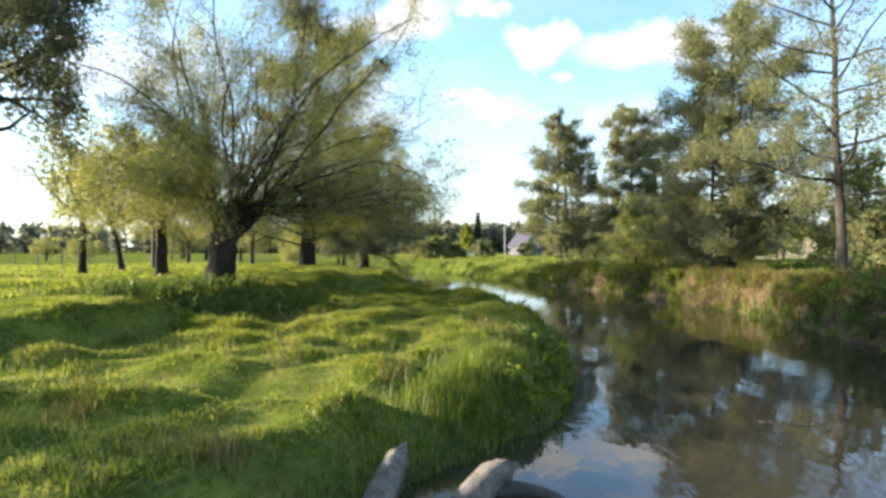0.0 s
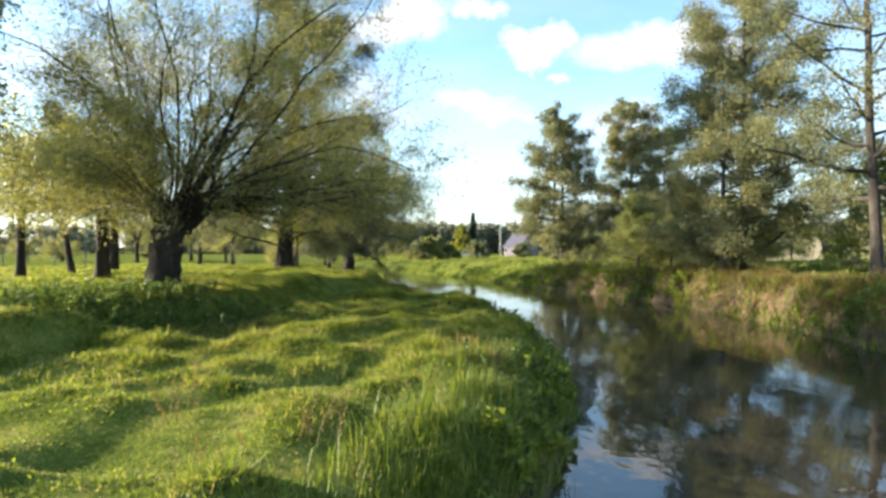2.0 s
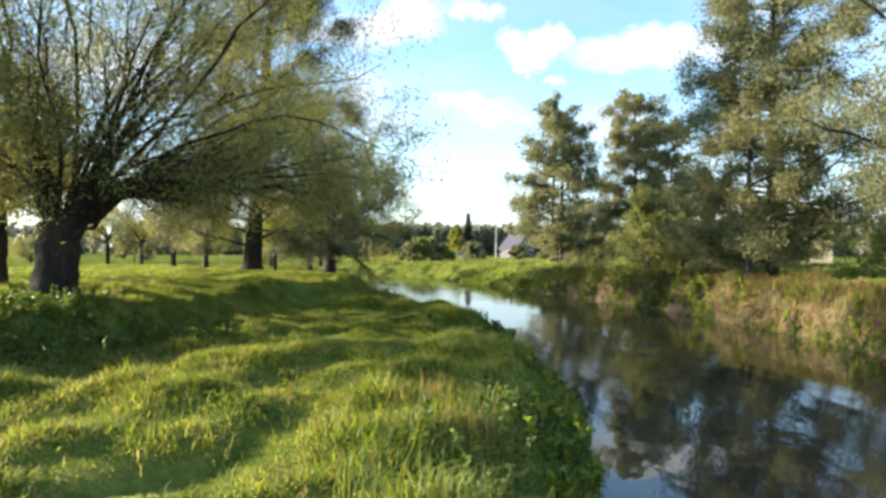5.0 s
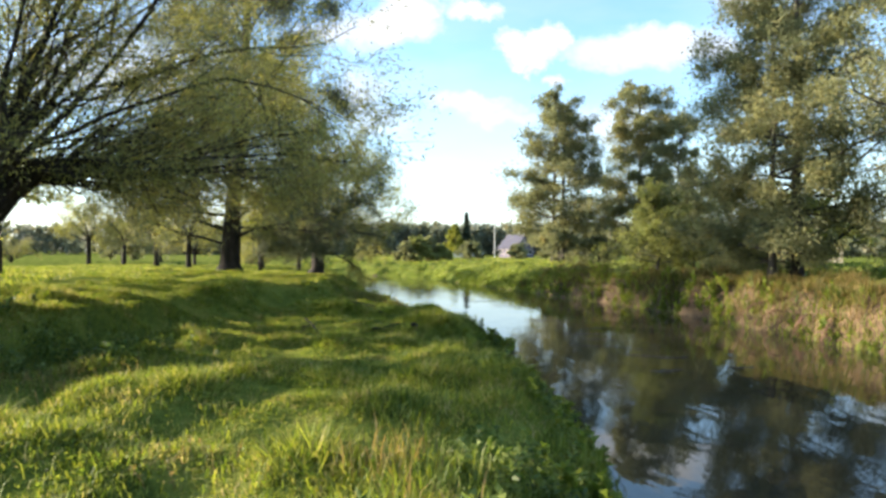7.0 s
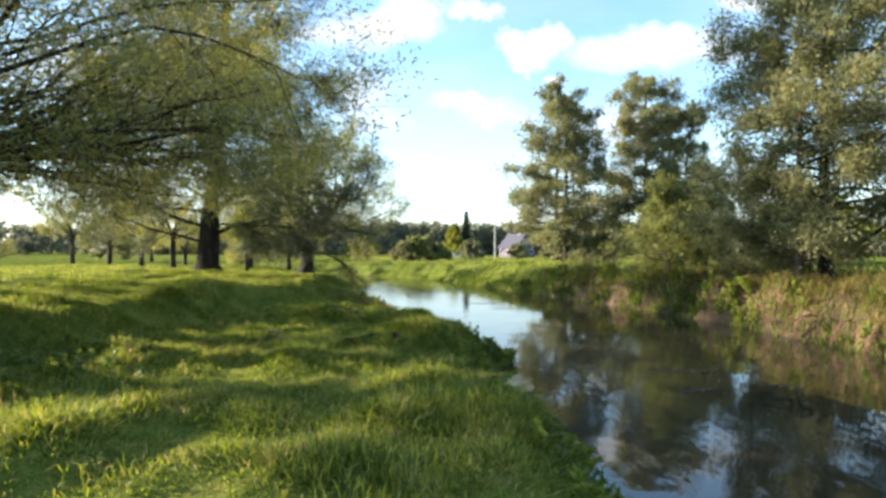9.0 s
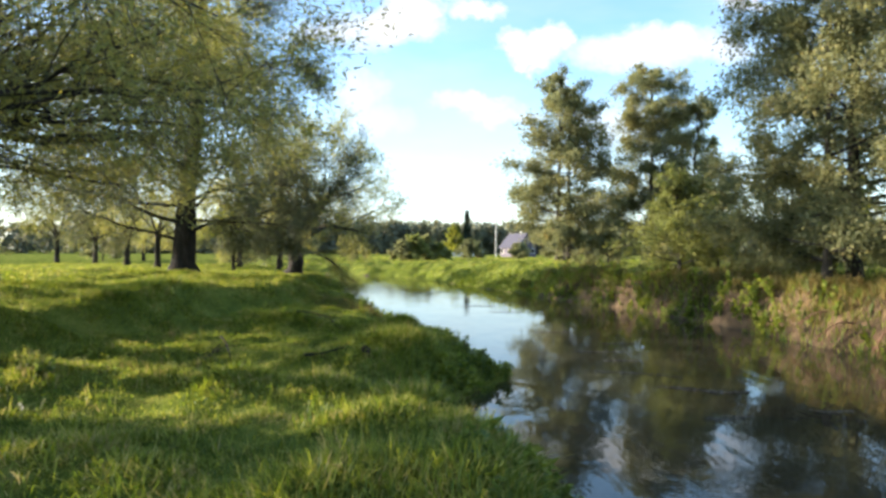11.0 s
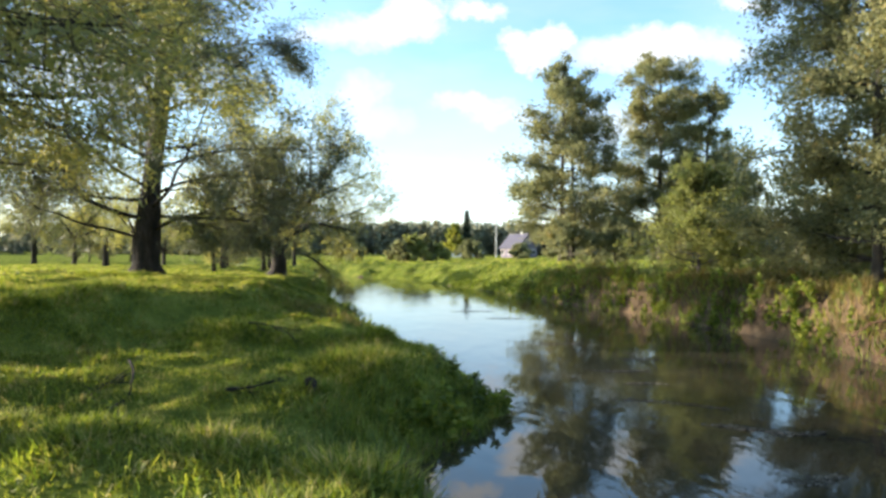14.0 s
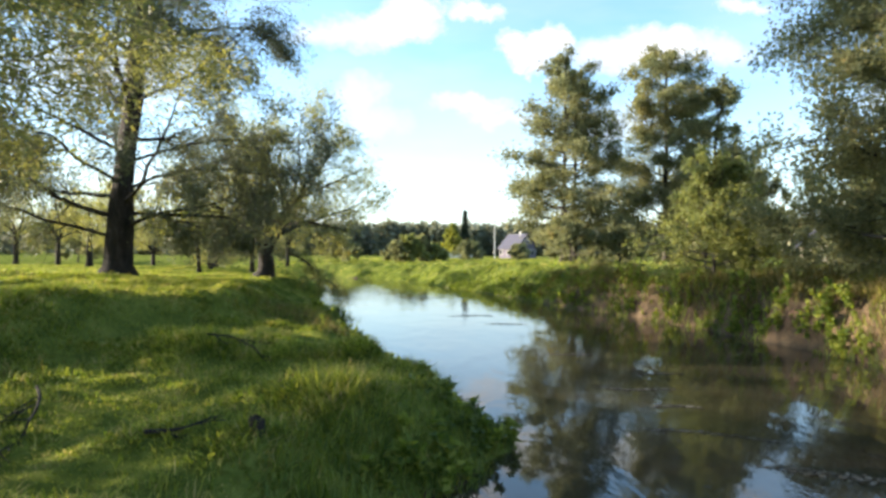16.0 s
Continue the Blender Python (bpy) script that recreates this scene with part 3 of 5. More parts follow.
def alder(x, y, seed, h, r, width, label, leaf=26, n=34, low=0.16, lean=(0, 0), mat=None, tip=0.28, blunt=0.8, size=(0.15, 0.06), subs=6, twigs=6, clumps=0.5, up=(0, 34), spread=0.24):
    """An upright alder: layers of limbs along one stem, widest low down; tip is the width left near the top."""
    rng = np.random.default_rng(seed)
    limbs = []
    for i in range(n):
        k = (i + rng.uniform(0, 1)) / n
        f = low + (0.985 - low) * k
        prof = tip + (1 - tip) * (1 - k) ** blunt * (0.75 + 0.25 * min(1, k / 0.1))
        if k > 0.93:
            prof *= 0.6
        limbs.append((f, i * 137.5 + rng.uniform(-25, 25), up[0] + (up[1] - up[0]) * k + rng.uniform(-10, 12), max(0.7, width * prof * rng.uniform(0.68, 1.18)), 0.03 + 0.06 * (1 - k), -0.1))
    trunk = [(0, 0, 0)] + [(lean[0] * q + rng.normal(0, 0.06), lean[1] * q + rng.normal(0, 0.06), h * q) for q in (0.2, 0.4, 0.6, 0.8, 1.0)]
    return make_tree("alder_tree", x, y, seed, trunk, r, limbs, subs, twigs, int(leaf * 1.15), size, ALDER_BARK, mat or ALDER_LEAF, label, "tree", twig_len=(0.45, 1.0), twig_droop=0.25, sub_len=(0.28, 0.5), flare=1.4, spread=spread, group="alders on the bank", waver=0.12, flat=0.4, fine=False, sub_from=0.22, clumps=clumps, twig_mat=ALDER_BARK)


# the great willow by the terrace
W1 = [(0.96, 97, 22, 6.6, 0.081, 0.35, 0.4), (0.96, 80, 32, 7.4, 0.075, 0.35, 0.72), (0.95, 92, 12, 6.6, 0.075, 0.1, 0.4), (0.97, 70, 24, 7.2, 0.069, 0.2, 0.8), (0.97, 52, 26, 8.2, 0.069, 0.3, 0.73), (0.98, 40, 30, 8.6, 0.069, 0.3, 0.73),
      (0.97, 30, 24, 8.8, 0.062, 0.3, 0.74), (0.97, 45, 17, 8.8, 0.069, 0.15, 0.93), (0.97, 34, 16, 9.0, 0.062, 0.15, 0.74), (0.97, 58, 15, 8.2, 0.062, 0.15, 0.93), (0.97, 22, 18, 8.6, 0.062, 0.2, 0.59), (0.97, 64, 22, 8.0, 0.069, 0.25, 0.88),
      (0.98, 58, 48, 8.8, 0.062, 0.2, 1.47), (0.98, 92, 40, 9.6, 0.075, 0.18, 0.73), (0.98, 72, 50, 9.4, 0.069, 0.15, 1.4), (0.98, 102, 52, 10.6, 0.069, 0.15, 0.74), (0.97, 84, 56, 10.6, 0.062, 0.15, 1.06), (0.98, 80, 70, 10.8, 0.062, 0.15, 1.28),
      (0.98, 40, 64, 10.2, 0.062, 0.15, 1.07), (0.98, 16, 52, 9.0, 0.062, 0.15, 0.27), (0.98, 350, 60, 10.8, 0.062, 0.15, 0.31), (0.98, 115, 66, 10.0, 0.056, 0.15, 0.74), (0.98, 290, 68, 11.0, 0.069, 0.15, 1.8), (0.98, 325, 62, 11.0, 0.062, 0.15, 1.44),
      (0.98, 255, 64, 10.3, 0.062, 0.2, 1.8), (0.97, 270, 50, 9.0, 0.062, 0.15, 1.6), (0.97, 305, 50, 9.4, 0.062, 0.15, 1.5), (0.98, 230, 58, 9.0, 0.056, 0.15, 1.3), (0.98, 284, 42, 7.8, 0.056, 0.05, 1.3), (0.96, 248, 44, 6.9, 0.062, 0.05, 1.0),
      (0.98, 180, 56, 6.5, 0.056, 0.15, 0.54), (0.97, 205, 50, 6.0, 0.056, 0.1, 0.48), (0.96, 345, 38, 8.4, 0.062, 0.2, 0.18), (0.96, 86, 20, 6.8, 0.062, 0.15, 0.62), (0.97, 76, 34, 7.6, 0.062, 0.3, 0.84), (0.98, 95, 48, 10.4, 0.07, 0.15, 1.2),
      (0.97, 160, 55, 4.6, 0.05, 0.2, 1.2), (0.97, 190, 40, 4.2, 0.05, 0.3, 1.2), (0.97, 215, 60, 4.8, 0.05, 0.2, 1.2), (0.96, 235, 30, 4.0, 0.05, 0.3, 1.0), (0.96, 175, 25, 3.6, 0.05, 0.3, 0.9), (0.97, 260, 62, 5.0, 0.05, 0.2, 1.2),
      (0.97, 145, 70, 5.5, 0.05, 0.1, 1.4), (0.97, 200, 74, 6.0, 0.05, 0.1, 1.5), (0.97, 38, 24, 9.2, 0.07, 0.15, 1.3), (0.97, 48, 28, 9.2, 0.07, 0.2, 1.3), (0.97, 28, 30, 9.4, 0.07, 0.2, 1.2), (0.97, 56, 21, 9.0, 0.062, 0.1, 1.1),
      (0.97, 43, 36, 9.4, 0.062, 0.25, 1.1)]
make_tree("willow_tree", -8.3, 22.4, 3, [(0, 0, 0), (0.02, 0, 0.7), (0.1, 0, 1.4), (0.2, 0, 2.0)], 0.52, W1, 11, 8, 44, (0.115, 0.018), BARK, WILLOW_LEAF,
          "old spreading willow with a thick dark trunk and thin yellow-green leaves", twig_len=(0.6, 1.4), twig_droop=0.6, sub_len=(0.26, 0.5), waver=0.16, spread=0.19, flare=1.35, sub_from=0.14, lift=0.12, clear=2.5, clumps=0.65, tips=0.6)
# the tall willow further up the meadow
W3 = [(0.22, 100, 14, 5.5, 0.08, 0.1), (0.21, 262, 10, 7.0, 0.08, 0.0)] + ring_limbs(np.random.default_rng(12), 34, (0.24, 0.98), (14, 66), (7.4, 4.4), (0.09, 0.07), 0.4)
make_tree("willow_tree", -10.0, 44.0, 5, [(0, 0, 0), (0.05, 0, 1.5), (0.2, 0, 4), (0.6, 0.2, 8.5), (0.8, 0.2, 13), (1.0, 0.2, 17)], 0.6, W3, 11, 8, 58, (0.16, 0.028), BARK, SHADED_GREY_WILLOW,
          "tall old willow with a massive trunk and drooping twigs", twig_len=(0.7, 1.7), twig_droop=1.1, sub_len=(0.26, 0.46), spread=0.18, flare=1.5, clear=1.4, waver=0.14, clumps=0.75, fine=False, tips=0.15)
# the leaning willow beside the bend
W2 = ring_limbs(np.random.default_rng(8), 19, (0.9, 1.0), (12, 80), (6.4, 7.8), (0.12, 0.13), 0.1)
make_tree("willow_tree", -7.4, 55.5, 6, [(0, 0, 0), (0.15, 0, 0.7), (0.0, 0, 1.5), (0.5, 0, 2.6)], 0.46, W2, 10, 8, 34, (0.17, 0.030), BARK, WILLOW_LEAF,
          "leaning pollard willow with a rounded half-bare crown at the bend", twig_len=(0.6, 1.3), twig_droop=0.2, sub_len=(0.24, 0.44), spread=0.16, waver=0.14, clumps=0.6, fine=False)

# alders on the cut bank
alder(17.2, 25.8, 21, 16.5, 0.24, 5.6, "tall half-bare alder on the steep river bank", leaf=26, n=30, low=0.2, lean=(-0.7, 0), tip=0.5, blunt=0.7, clumps=0.9, size=(0.12, 0.045), twigs=7)
alder(18.2, 37.7, 22, 16.2, 0.26, 6.2, "broad bushy alder turning yellow above the cut bank", leaf=46, n=62, low=0.06, tip=0.3, blunt=0.75, size=(0.13, 0.05))
alder(16.4, 36.6, 27, 11.5, 0.16, 3.4, "younger alder leaning out from the cut bank", leaf=36, n=30, low=0.05, size=(0.13, 0.05))
alder(21.3, 68.0, 23, 17.6, 0.24, 5.0, "slender alder with a dark layered crown", leaf=30, n=54, low=0.08, tip=0.42, blunt=0.9, size=(0.2, 0.08))
alder(12.3, 65.0, 24, 15.8, 0.20, 4.5, "twin alder standing close to the bend", leaf=19, n=40, low=0.16, tip=0.42, blunt=0.8, size=(0.2, 0.08), lean=(0.3, 0))
alder(13.4, 65.8, 25, 14.6, 0.20, 4.3, "twin alder standing close to the bend", leaf=19, n=34, low=0.16, tip=0.35, blunt=0.8, size=(0.2, 0.08))
alder(23.5, 64.0, 26, 13.4, 0.16, 3.8, "thin dark alder behind the shrubs", leaf=28, n=36, low=0.06, tip=0.4, size=(0.2, 0.08))


def shrub(x, y, seed, h, w, mat, label, n=16, leaf=28, name="shrub", size=(0.2, 0.085)):
    rng = np.random.default_rng(seed)
    limbs = []
    for i in range(n):
        k = (i + 0.5) / n
        limbs.append((0.1 + 0.85 * k, i * 137.5 + rng.uniform(-20, 20), 10 + 55 * k + rng.uniform(-10, 10), w * (1.1 - 0.65 * k) * rng.uniform(0.75, 1.15), 0.035, -0.1))
    return make_tree(name, x, y, seed, [(0, 0, 0), (0.05, 0, h * 0.3), (0, 0.05, h * 0.6), (0, 0, h * 0.85)], 0.09, limbs, 4, 5, leaf, size, ALDER_BARK, mat, label, "shrub", twig_len=(0.35, 0.8), twig_droop=0.1, sub_len=(0.35, 0.6), sub_from=0.12, spread=0.18, fine=False)


shrub(14.4, 44.9, 31, 5.2, 2.5, SHRUB_LEAF, "dense pointed green shrub on top of the bank", n=34, leaf=46, size=(0.14, 0.055))
shrub(18.5, 49.5, 32, 5.5, 2.2, ALDER_LEAF, "bushy young alder behind the bank", n=20)
shrub(25.5, 36.5, 33, 7.5, 3.6, YELLOW_LEAF, "broad yellow-green shrub behind the alders", n=24, leaf=20)
shrub(12.0, 61.0, 34, 2.8, 2.2, ALDER_LEAF, "low dark shrub under the twin alders", n=14)
shrub(15.5, 61.5, 35, 3.6, 2.6, ALDER_LEAF, "low dark shrub under the twin alders", n=16)
for _i, (_x, _y, _h, _w, _m) in enumerate([(21.0, 56.0, 5.0, 2.6, ALDER_LEAF), (20.6, 42.5, 5.0, 2.0, YELLOW_LEAF), (16.6, 50.5, 4.2, 1.8, ALDER_LEAF), (22.0, 47.0, 5.5, 2.2, ALDER_LEAF), (28.5, 55.0, 5.0, 2.6, ALDER_LEAF), (34.0, 60.0, 6.0, 2.8, YELLOW_LEAF), (30.0, 44.0, 6.0, 2.6, ALDER_LEAF), (40.0, 72.0, 5.0, 2.8, ALDER_LEAF), (22.0, 30.5, 3.5, 2.0, ALDER_LEAF)]):
    shrub(_x, _y, 80 + _i, _h, _w, _m, "bushy shrub in the belt behind the bank", n=16)

# ---- pasture trees on the terrace ----
def pasture_tree(x, y, seed, h, r, mat, label, count=9, leaf=26, spread_len=3.4, lean=(0.0, 0.0), knob=0.36):
    rng = np.random.default_rng(seed)
    limbs = ring_limbs(rng, count, (0.86, 1.0), (22, 74), (spread_len, spread_len * 1.15), (0.07, 0.09), 0.15)
    t = h * knob
    return make_tree("pasture_tree", x, y, seed, [(0, 0, 0), (lean[0] * 0.4, lean[1] * 0.4, t * 0.5), (lean[0], lean[1], t)], r, limbs, 6, 6, leaf, (0.19, 0.05), BARK, mat, label, "tree", twig_len=(0.5, 1.1), twig_droop=0.2, spread=0.2, flare=1.3, group="pasture trees", fine=False)


TREE_A = pasture_tree(-17.4, 29.0, 41, 7.2, 0.17, WILLOW_LEAF, "slender pasture tree with yellowing leaves", leaf=16, knob=0.42, spread_len=3.6)
TREE_B = pasture_tree(-17.5, 32.8, 42, 6.0, 0.15, YELLOW_LEAF, "small leaning pasture tree with yellowing leaves", lean=(-0.7, 0.2), leaf=14, knob=0.46, spread_len=3.2)
TREE_C = pasture_tree(-12.0, 25.6, 43, 6.6, 0.26, WILLOW_LEAF, "stout pasture tree with a dark trunk", count=10, leaf=17, knob=0.45, spread_len=3.2)
TREE_E = pasture_tree(-17.2, 36.0, 45, 6.6, 0.26, WILLOW_LEAF, "pollard pasture tree with a thick dark trunk", count=11, leaf=18, knob=0.45, spread_len=3.6)
TREE_D = alder(-14.9, 19.8, 44, 13.5, 0.16, 3.6, "tall thin half-bare tree at the meadow edge", leaf=30, n=34, low=0.40, tip=0.6, mat=SHADED_GREY_WILLOW)


def again(tree, x, y, turn, size):
    ob = copy_thing(tree, pose(x, y, ground_z(x, y) - 0.08, 0, 0, turn))
    ob.scale = (size, size, size)
    return ob


_r = random.Random(4)
for x, y in [(-12.6, 59), (-10.4, 63), (-14.5, 66), (-12.5, 72), (-20, 63), (-26, 70), (-17, 74), (-35.5, 75), (-32, 75.5), (-21, 84), (-31, 92), (-50, 84), (-41, 104), (-27, 104), (-66, 100), (-15, 92)]:
    again(_r.choice((TREE_A, TREE_B, TREE_C, TREE_E, TREE_E)), x, y, _r.uniform(0, 360), _r.uniform(0.7, 1.0))
# trees along the meadow's edge, beside and behind the walk
for x, y, s in [(-23, 9.5, 1.0), (-34, 4.0, 1.3)]:
    again(_r.choice((TREE_A, TREE_E)), x, y, _r.uniform(0, 360), s)


# ---- far woods, houses, field ----
def build_woods():
    """The far tree line all round, and hedges: irregular crowns of leaf clumps on stems."""
    rng = np.random.default_rng(77)
    soup, at, way, size = Soup(), [], [], []
    places = []
    for i in range(1150):
        a = radians(rng.uniform(-75, 75)) if i % 2 else radians(rng.uniform(-24, 30))
        d = rng.uniform(290, 350)
        places.append((d * math.sin(a), d * math.cos(a), rng.uniform(12.2, 15.2) * (1.0 if a > -0.25 else 0.8), 0.8))
    for i in range(120):
        a = radians(rng.uniform(75, 285))
        d = rng.uniform(250, 400)
        places.append((d * math.sin(a), d * math.cos(a), rng.uniform(12, 18), 0.8))
    for x, y, h, low in places:
        z = 1.5
        soup.tube([(x, y, z - 1), (x, y, z + h * 0.6)], [0.2, 0.1], 4)
        n = 74
        k = rng.uniform(0.05, 1, n)
        r = h * 0.24 * np.sqrt(np.clip(1.05 - k, 0.03, 1)) * rng.uniform(0.4, 1.1, n)
        b = rng.uniform(0, 6.28, n)
        at.append(np.stack([x + r * np.cos(b), y + r * np.sin(b), z + h * k], -1))
        way.append(np.stack([np.cos(b), np.sin(b), rng.uniform(-0.5, 0.8, n)], -1))
    w = tagged(new("far_woods"), "distant mixed woodland along the horizon", "woods", kind="stuff")
    part("stems", soup.mesh("stems"), BARK, w)
    part("crowns", leaf_mesh("crowns", rng, np.concatenate(at), np.concatenate(way), 3.0, 1.1), HAZED_LEAF, w)


build_woods()
for i, (x, y, h, w) in enumerate([(-3.8, 118, 3.2, 2.2), (-1.6, 119, 4.0, 2.4), (0.4, 121, 3.8, 2.4), (2.6, 122, 2.4, 2.2), (-12, 114, 3.2, 3.0), (-22, 116, 5.5, 3.8), (-30, 122, 5, 3.8), (10, 150, 3.2, 3.2), (-47, 104, 6.0, 4.2), (23.0, 165, 3.0, 2.6), (20.5, 150, 2.6, 2.4)]):
    shrub(x, y, 51 + i, h, w, SHRUB_LEAF if i in (1, 3) else ALDER_LEAF, "round willow bush at the far river bend", n=20, leaf=16, size=(0.42, 0.18))


def box(bm, x0, y0, z0, x1, y1, z1):
    r = bmesh.ops.create_cube(bm, size=1)
    bmesh.ops.scale(bm, vec=(x1 - x0, y1 - y0, z1 - z0), verts=r["verts"])
    bmesh.ops.translate(bm, vec=((x0 + x1) / 2, (y0 + y1) / 2, (z0 + z1) / 2), verts=r["verts"])
    return r["verts"]


def house(x, y, turn, w, d, eaves, ridge, wall_mat, roof_mat, label, windows):
    """A gabled house; the ridge runs along its width."""
    root = tagged(new("house"), label, "house")
    root.matrix_world = pose(x, y, ground_z(x, y) - 0.1, 0, 0, turn)
    bm = bmesh.new()
    prof = [(-d / 2, 0), (d / 2, 0), (d / 2, eaves), (0, ridge), (-d / 2, eaves)]
    a = [bm.verts.new((-w / 2, p, q)) for p, q in prof]
    b = [bm.verts.new((w / 2, p, q)) for p, q in prof]
    bm.faces.new(a), bm.faces.new(b[::-1])
    for i in range(5):
        bm.faces.new((a[i - 1], b[i - 1], b[i], a[i]))
    bmesh.ops.recalc_face_normals(bm, faces=bm.faces)
    part("wall", bm, wall_mat, root)
    for s in (-1, 1):
        bm = bmesh.new()
        o = 0.5
        k = (ridge - eaves) / (d / 2)
        lo, hi = (s * (d / 2 + o), eaves - k * o + 0.02), (0, ridge + 0.02)
        vs = [bm.verts.new((u, p, q + t)) for u in (-w / 2 - o, w / 2 + o) for (p, q) in (lo, hi) for t in (0, 0.18)]
        for f in ((0, 1, 3, 2), (4, 6, 7, 5), (0, 4, 5, 1), (2, 3, 7, 6), (1, 5, 7, 3), (0, 2, 6, 4)):
            bm.faces.new([vs[i] for i in f])
        bmesh.ops.recalc_face_normals(bm, faces=bm.faces)
        part("roof", bm, roof_mat, root)
    bm = bmesh.new()
    box(bm, w * 0.15, -0.35, ridge - 0.9, w * 0.15 + 0.6, 0.3, ridge + 0.9)
    part("chimney", bm, CONCRETE, root)
    for face, u, z, ww, hh in windows:
        win = part("window", mesh_from("window_frame", *frame_box(face, u, z, ww, hh, w, d, 0.05)), PLASTER, root, "white window frame")
        part("pane", mesh_from("pane", *frame_box(face, u, z, ww - 0.24, hh - 0.24, w, d, 0.09)), DARKGLASS, win)
    return root


def frame_box(face, u, z, ww, hh, w, d, proud):
    """A flat box on the front (-y) or an end (+x or -x) of a house."""
    vs = []
    for q in (-0.05, proud):
        for a, b in ((-1, -1), (1, -1), (1, 1), (-1, 1)):
            p, h = u + a * ww / 2, z + b * hh / 2
            vs.append((p, -d / 2 - q, h) if face == "front" else ((w / 2 + q, p, h) if face == "right" else (-w / 2 - q, p, h)))
    return vs, [(0, 1, 2, 3), (4, 7, 6, 5), (0, 4, 5, 1), (1, 5, 6, 2), (2, 6, 7, 3), (3, 7, 4, 0)]


house(26.8, 196, -60, 8.2, 7.2, 3.2, 7.0, HOUSEWALL, ROOFING, "mauve-grey gabled house with a grey metal roof in the field", [("front", -3.2, 1.8, 1.6, 1.5), ("front", 0.2, 1.7, 1.6, 1.5), ("front", 3.4, 1.7, 1.4, 1.5), ("right", -0.9, 4.8, 0.9, 1.2), ("right", 0.9, 4.8, 0.9, 1.2), ("right", -2.4, 1.8, 1.5, 1.5), ("right", 2.2, 1.8, 1.5, 1.5)])
house(52, 92, 60, 10.0, 8.5, 3.0, 7.0, CREAM, ROOFING, "cream house hidden behind the bank trees", [("front", -2.5, 1.8, 1.4, 1.4), ("front", 2.5, 1.8, 1.4, 1.4), ("left", -1.5, 1.8, 1.4, 1.4), ("left", 1.5, 1.8, 1.4, 1.4)])

pole = tagged(new("utility_pole"), "tall concrete power pole in front of the house", "pole")
pole.location = (18.0, 175, ground_z(18, 175) - 0.1)
_s = Soup()
_s.tube([(0, 0, 0), (0, 0, 5), (0, 0, 10.2)], [0.19, 0.16, 0.13], 8)
part("shaft", _s.mesh("shaft"), CONCRETE, pole)
_s = Soup()
_s.tube([(-0.9, 0, 9.8), (0.9, 0, 9.8)], [0.07, 0.07], 6)
part("crossarm", _s.mesh("crossarm"), CONCRETE, pole)


def spruce(x, y, h, w, seed):
    rng = np.random.default_rng(seed)
    root = tagged(new("spruce_tree"), "dark narrow spruce beside the field", "tree")
    root.location = (x, y, ground_z(x, y) - 0.1)
    s = Soup()
    s.tube([(0, 0, 0), (0, 0, h * 0.5), (0, 0, h)], [0.2, 0.12, 0.03], 7)
    part("trunk", s.mesh("trunk"), BARK, root)
    n = 2600
    k = rng.uniform(0.06, 1, n)
    r = w * (1 - k) ** 0.8 * rng.uniform(0.1, 1.0, n) + 0.05
    b = rng.uniform(0, 6.28, n)
    at = np.stack([r * np.cos(b), r * np.sin(b), h * k - 0.25 * r], -1)
    part("crown", leaf_mesh("crown", rng, at, np.stack([np.cos(b), np.sin(b), np.full(n, -0.4)], -1), 0.6, 0.18), CONIFER, root)


spruce(11.0, 190, 13.5, 1.9, 61)
shrub(7.5, 190, 62, 10.5, 3.0, YELLOW_LEAF, "yellowing birch beside the spruce", n=22, leaf=14, name="birch_tree", size=(0.6, 0.25))


# ---- grasses and herbs ----
def blades(name, rng, x, y, h, w, lean, mat, label, bent=True):
    """Grass blades at the places: a bent strip each, or one triangle."""
    z = height(x, y) - 0.015
    n = len(x)
    a = rng.uniform(0, 6.28, n)
    s = np.stack([np.cos(a), np.sin(a), np.zeros(n)], -1) * (w / 2)[:, None]
    b = a + 1.57 + rng.normal(0, 0.5, n)
    out_ = np.stack([np.cos(b), np.sin(b), np.zeros(n)], -1) * (lean * h)[:, None]
    p = np.stack([x, y, z], -1)
    up = np.stack([np.zeros(n), np.zeros(n), h], -1)
    if bent:
        mid, tip = p + up * 0.6 + out_ * 0.3, p + up * np.clip(1 - 0.35 * lean, 0.3, 1)[:, None] + out_
        v = np.stack([p - s, p + s, mid + s * 0.75, mid - s * 0.75, tip + s * 0.1, tip - s * 0.1], 1).reshape(-1, 3)
        i = np.arange(n) * 6
        f = np.concatenate([np.stack([i, i + 1, i + 2, i + 3], -1), np.stack([i + 3, i + 2, i + 4, i + 5], -1)])
    else:
        v = np.stack([p - s * 1.25, p + s * 1.25, p + up * np.clip(1 - 0.35 * lean, 0.35, 1)[:, None] + out_], 1).reshape(-1, 3)
        i = np.arange(n) * 3
        f = np.stack([i, i + 1, i + 2], -1)
    ob = new(name, quick_mesh(name, v, f))
    ob.data.materials.append(mat)
    return tagged(ob, label, "grass", kind="stuff")


def scatter(rng, n, x0, x1, y0, y1):
    return rng.uniform(x0, x1, n), rng.uniform(y0, y1, n)


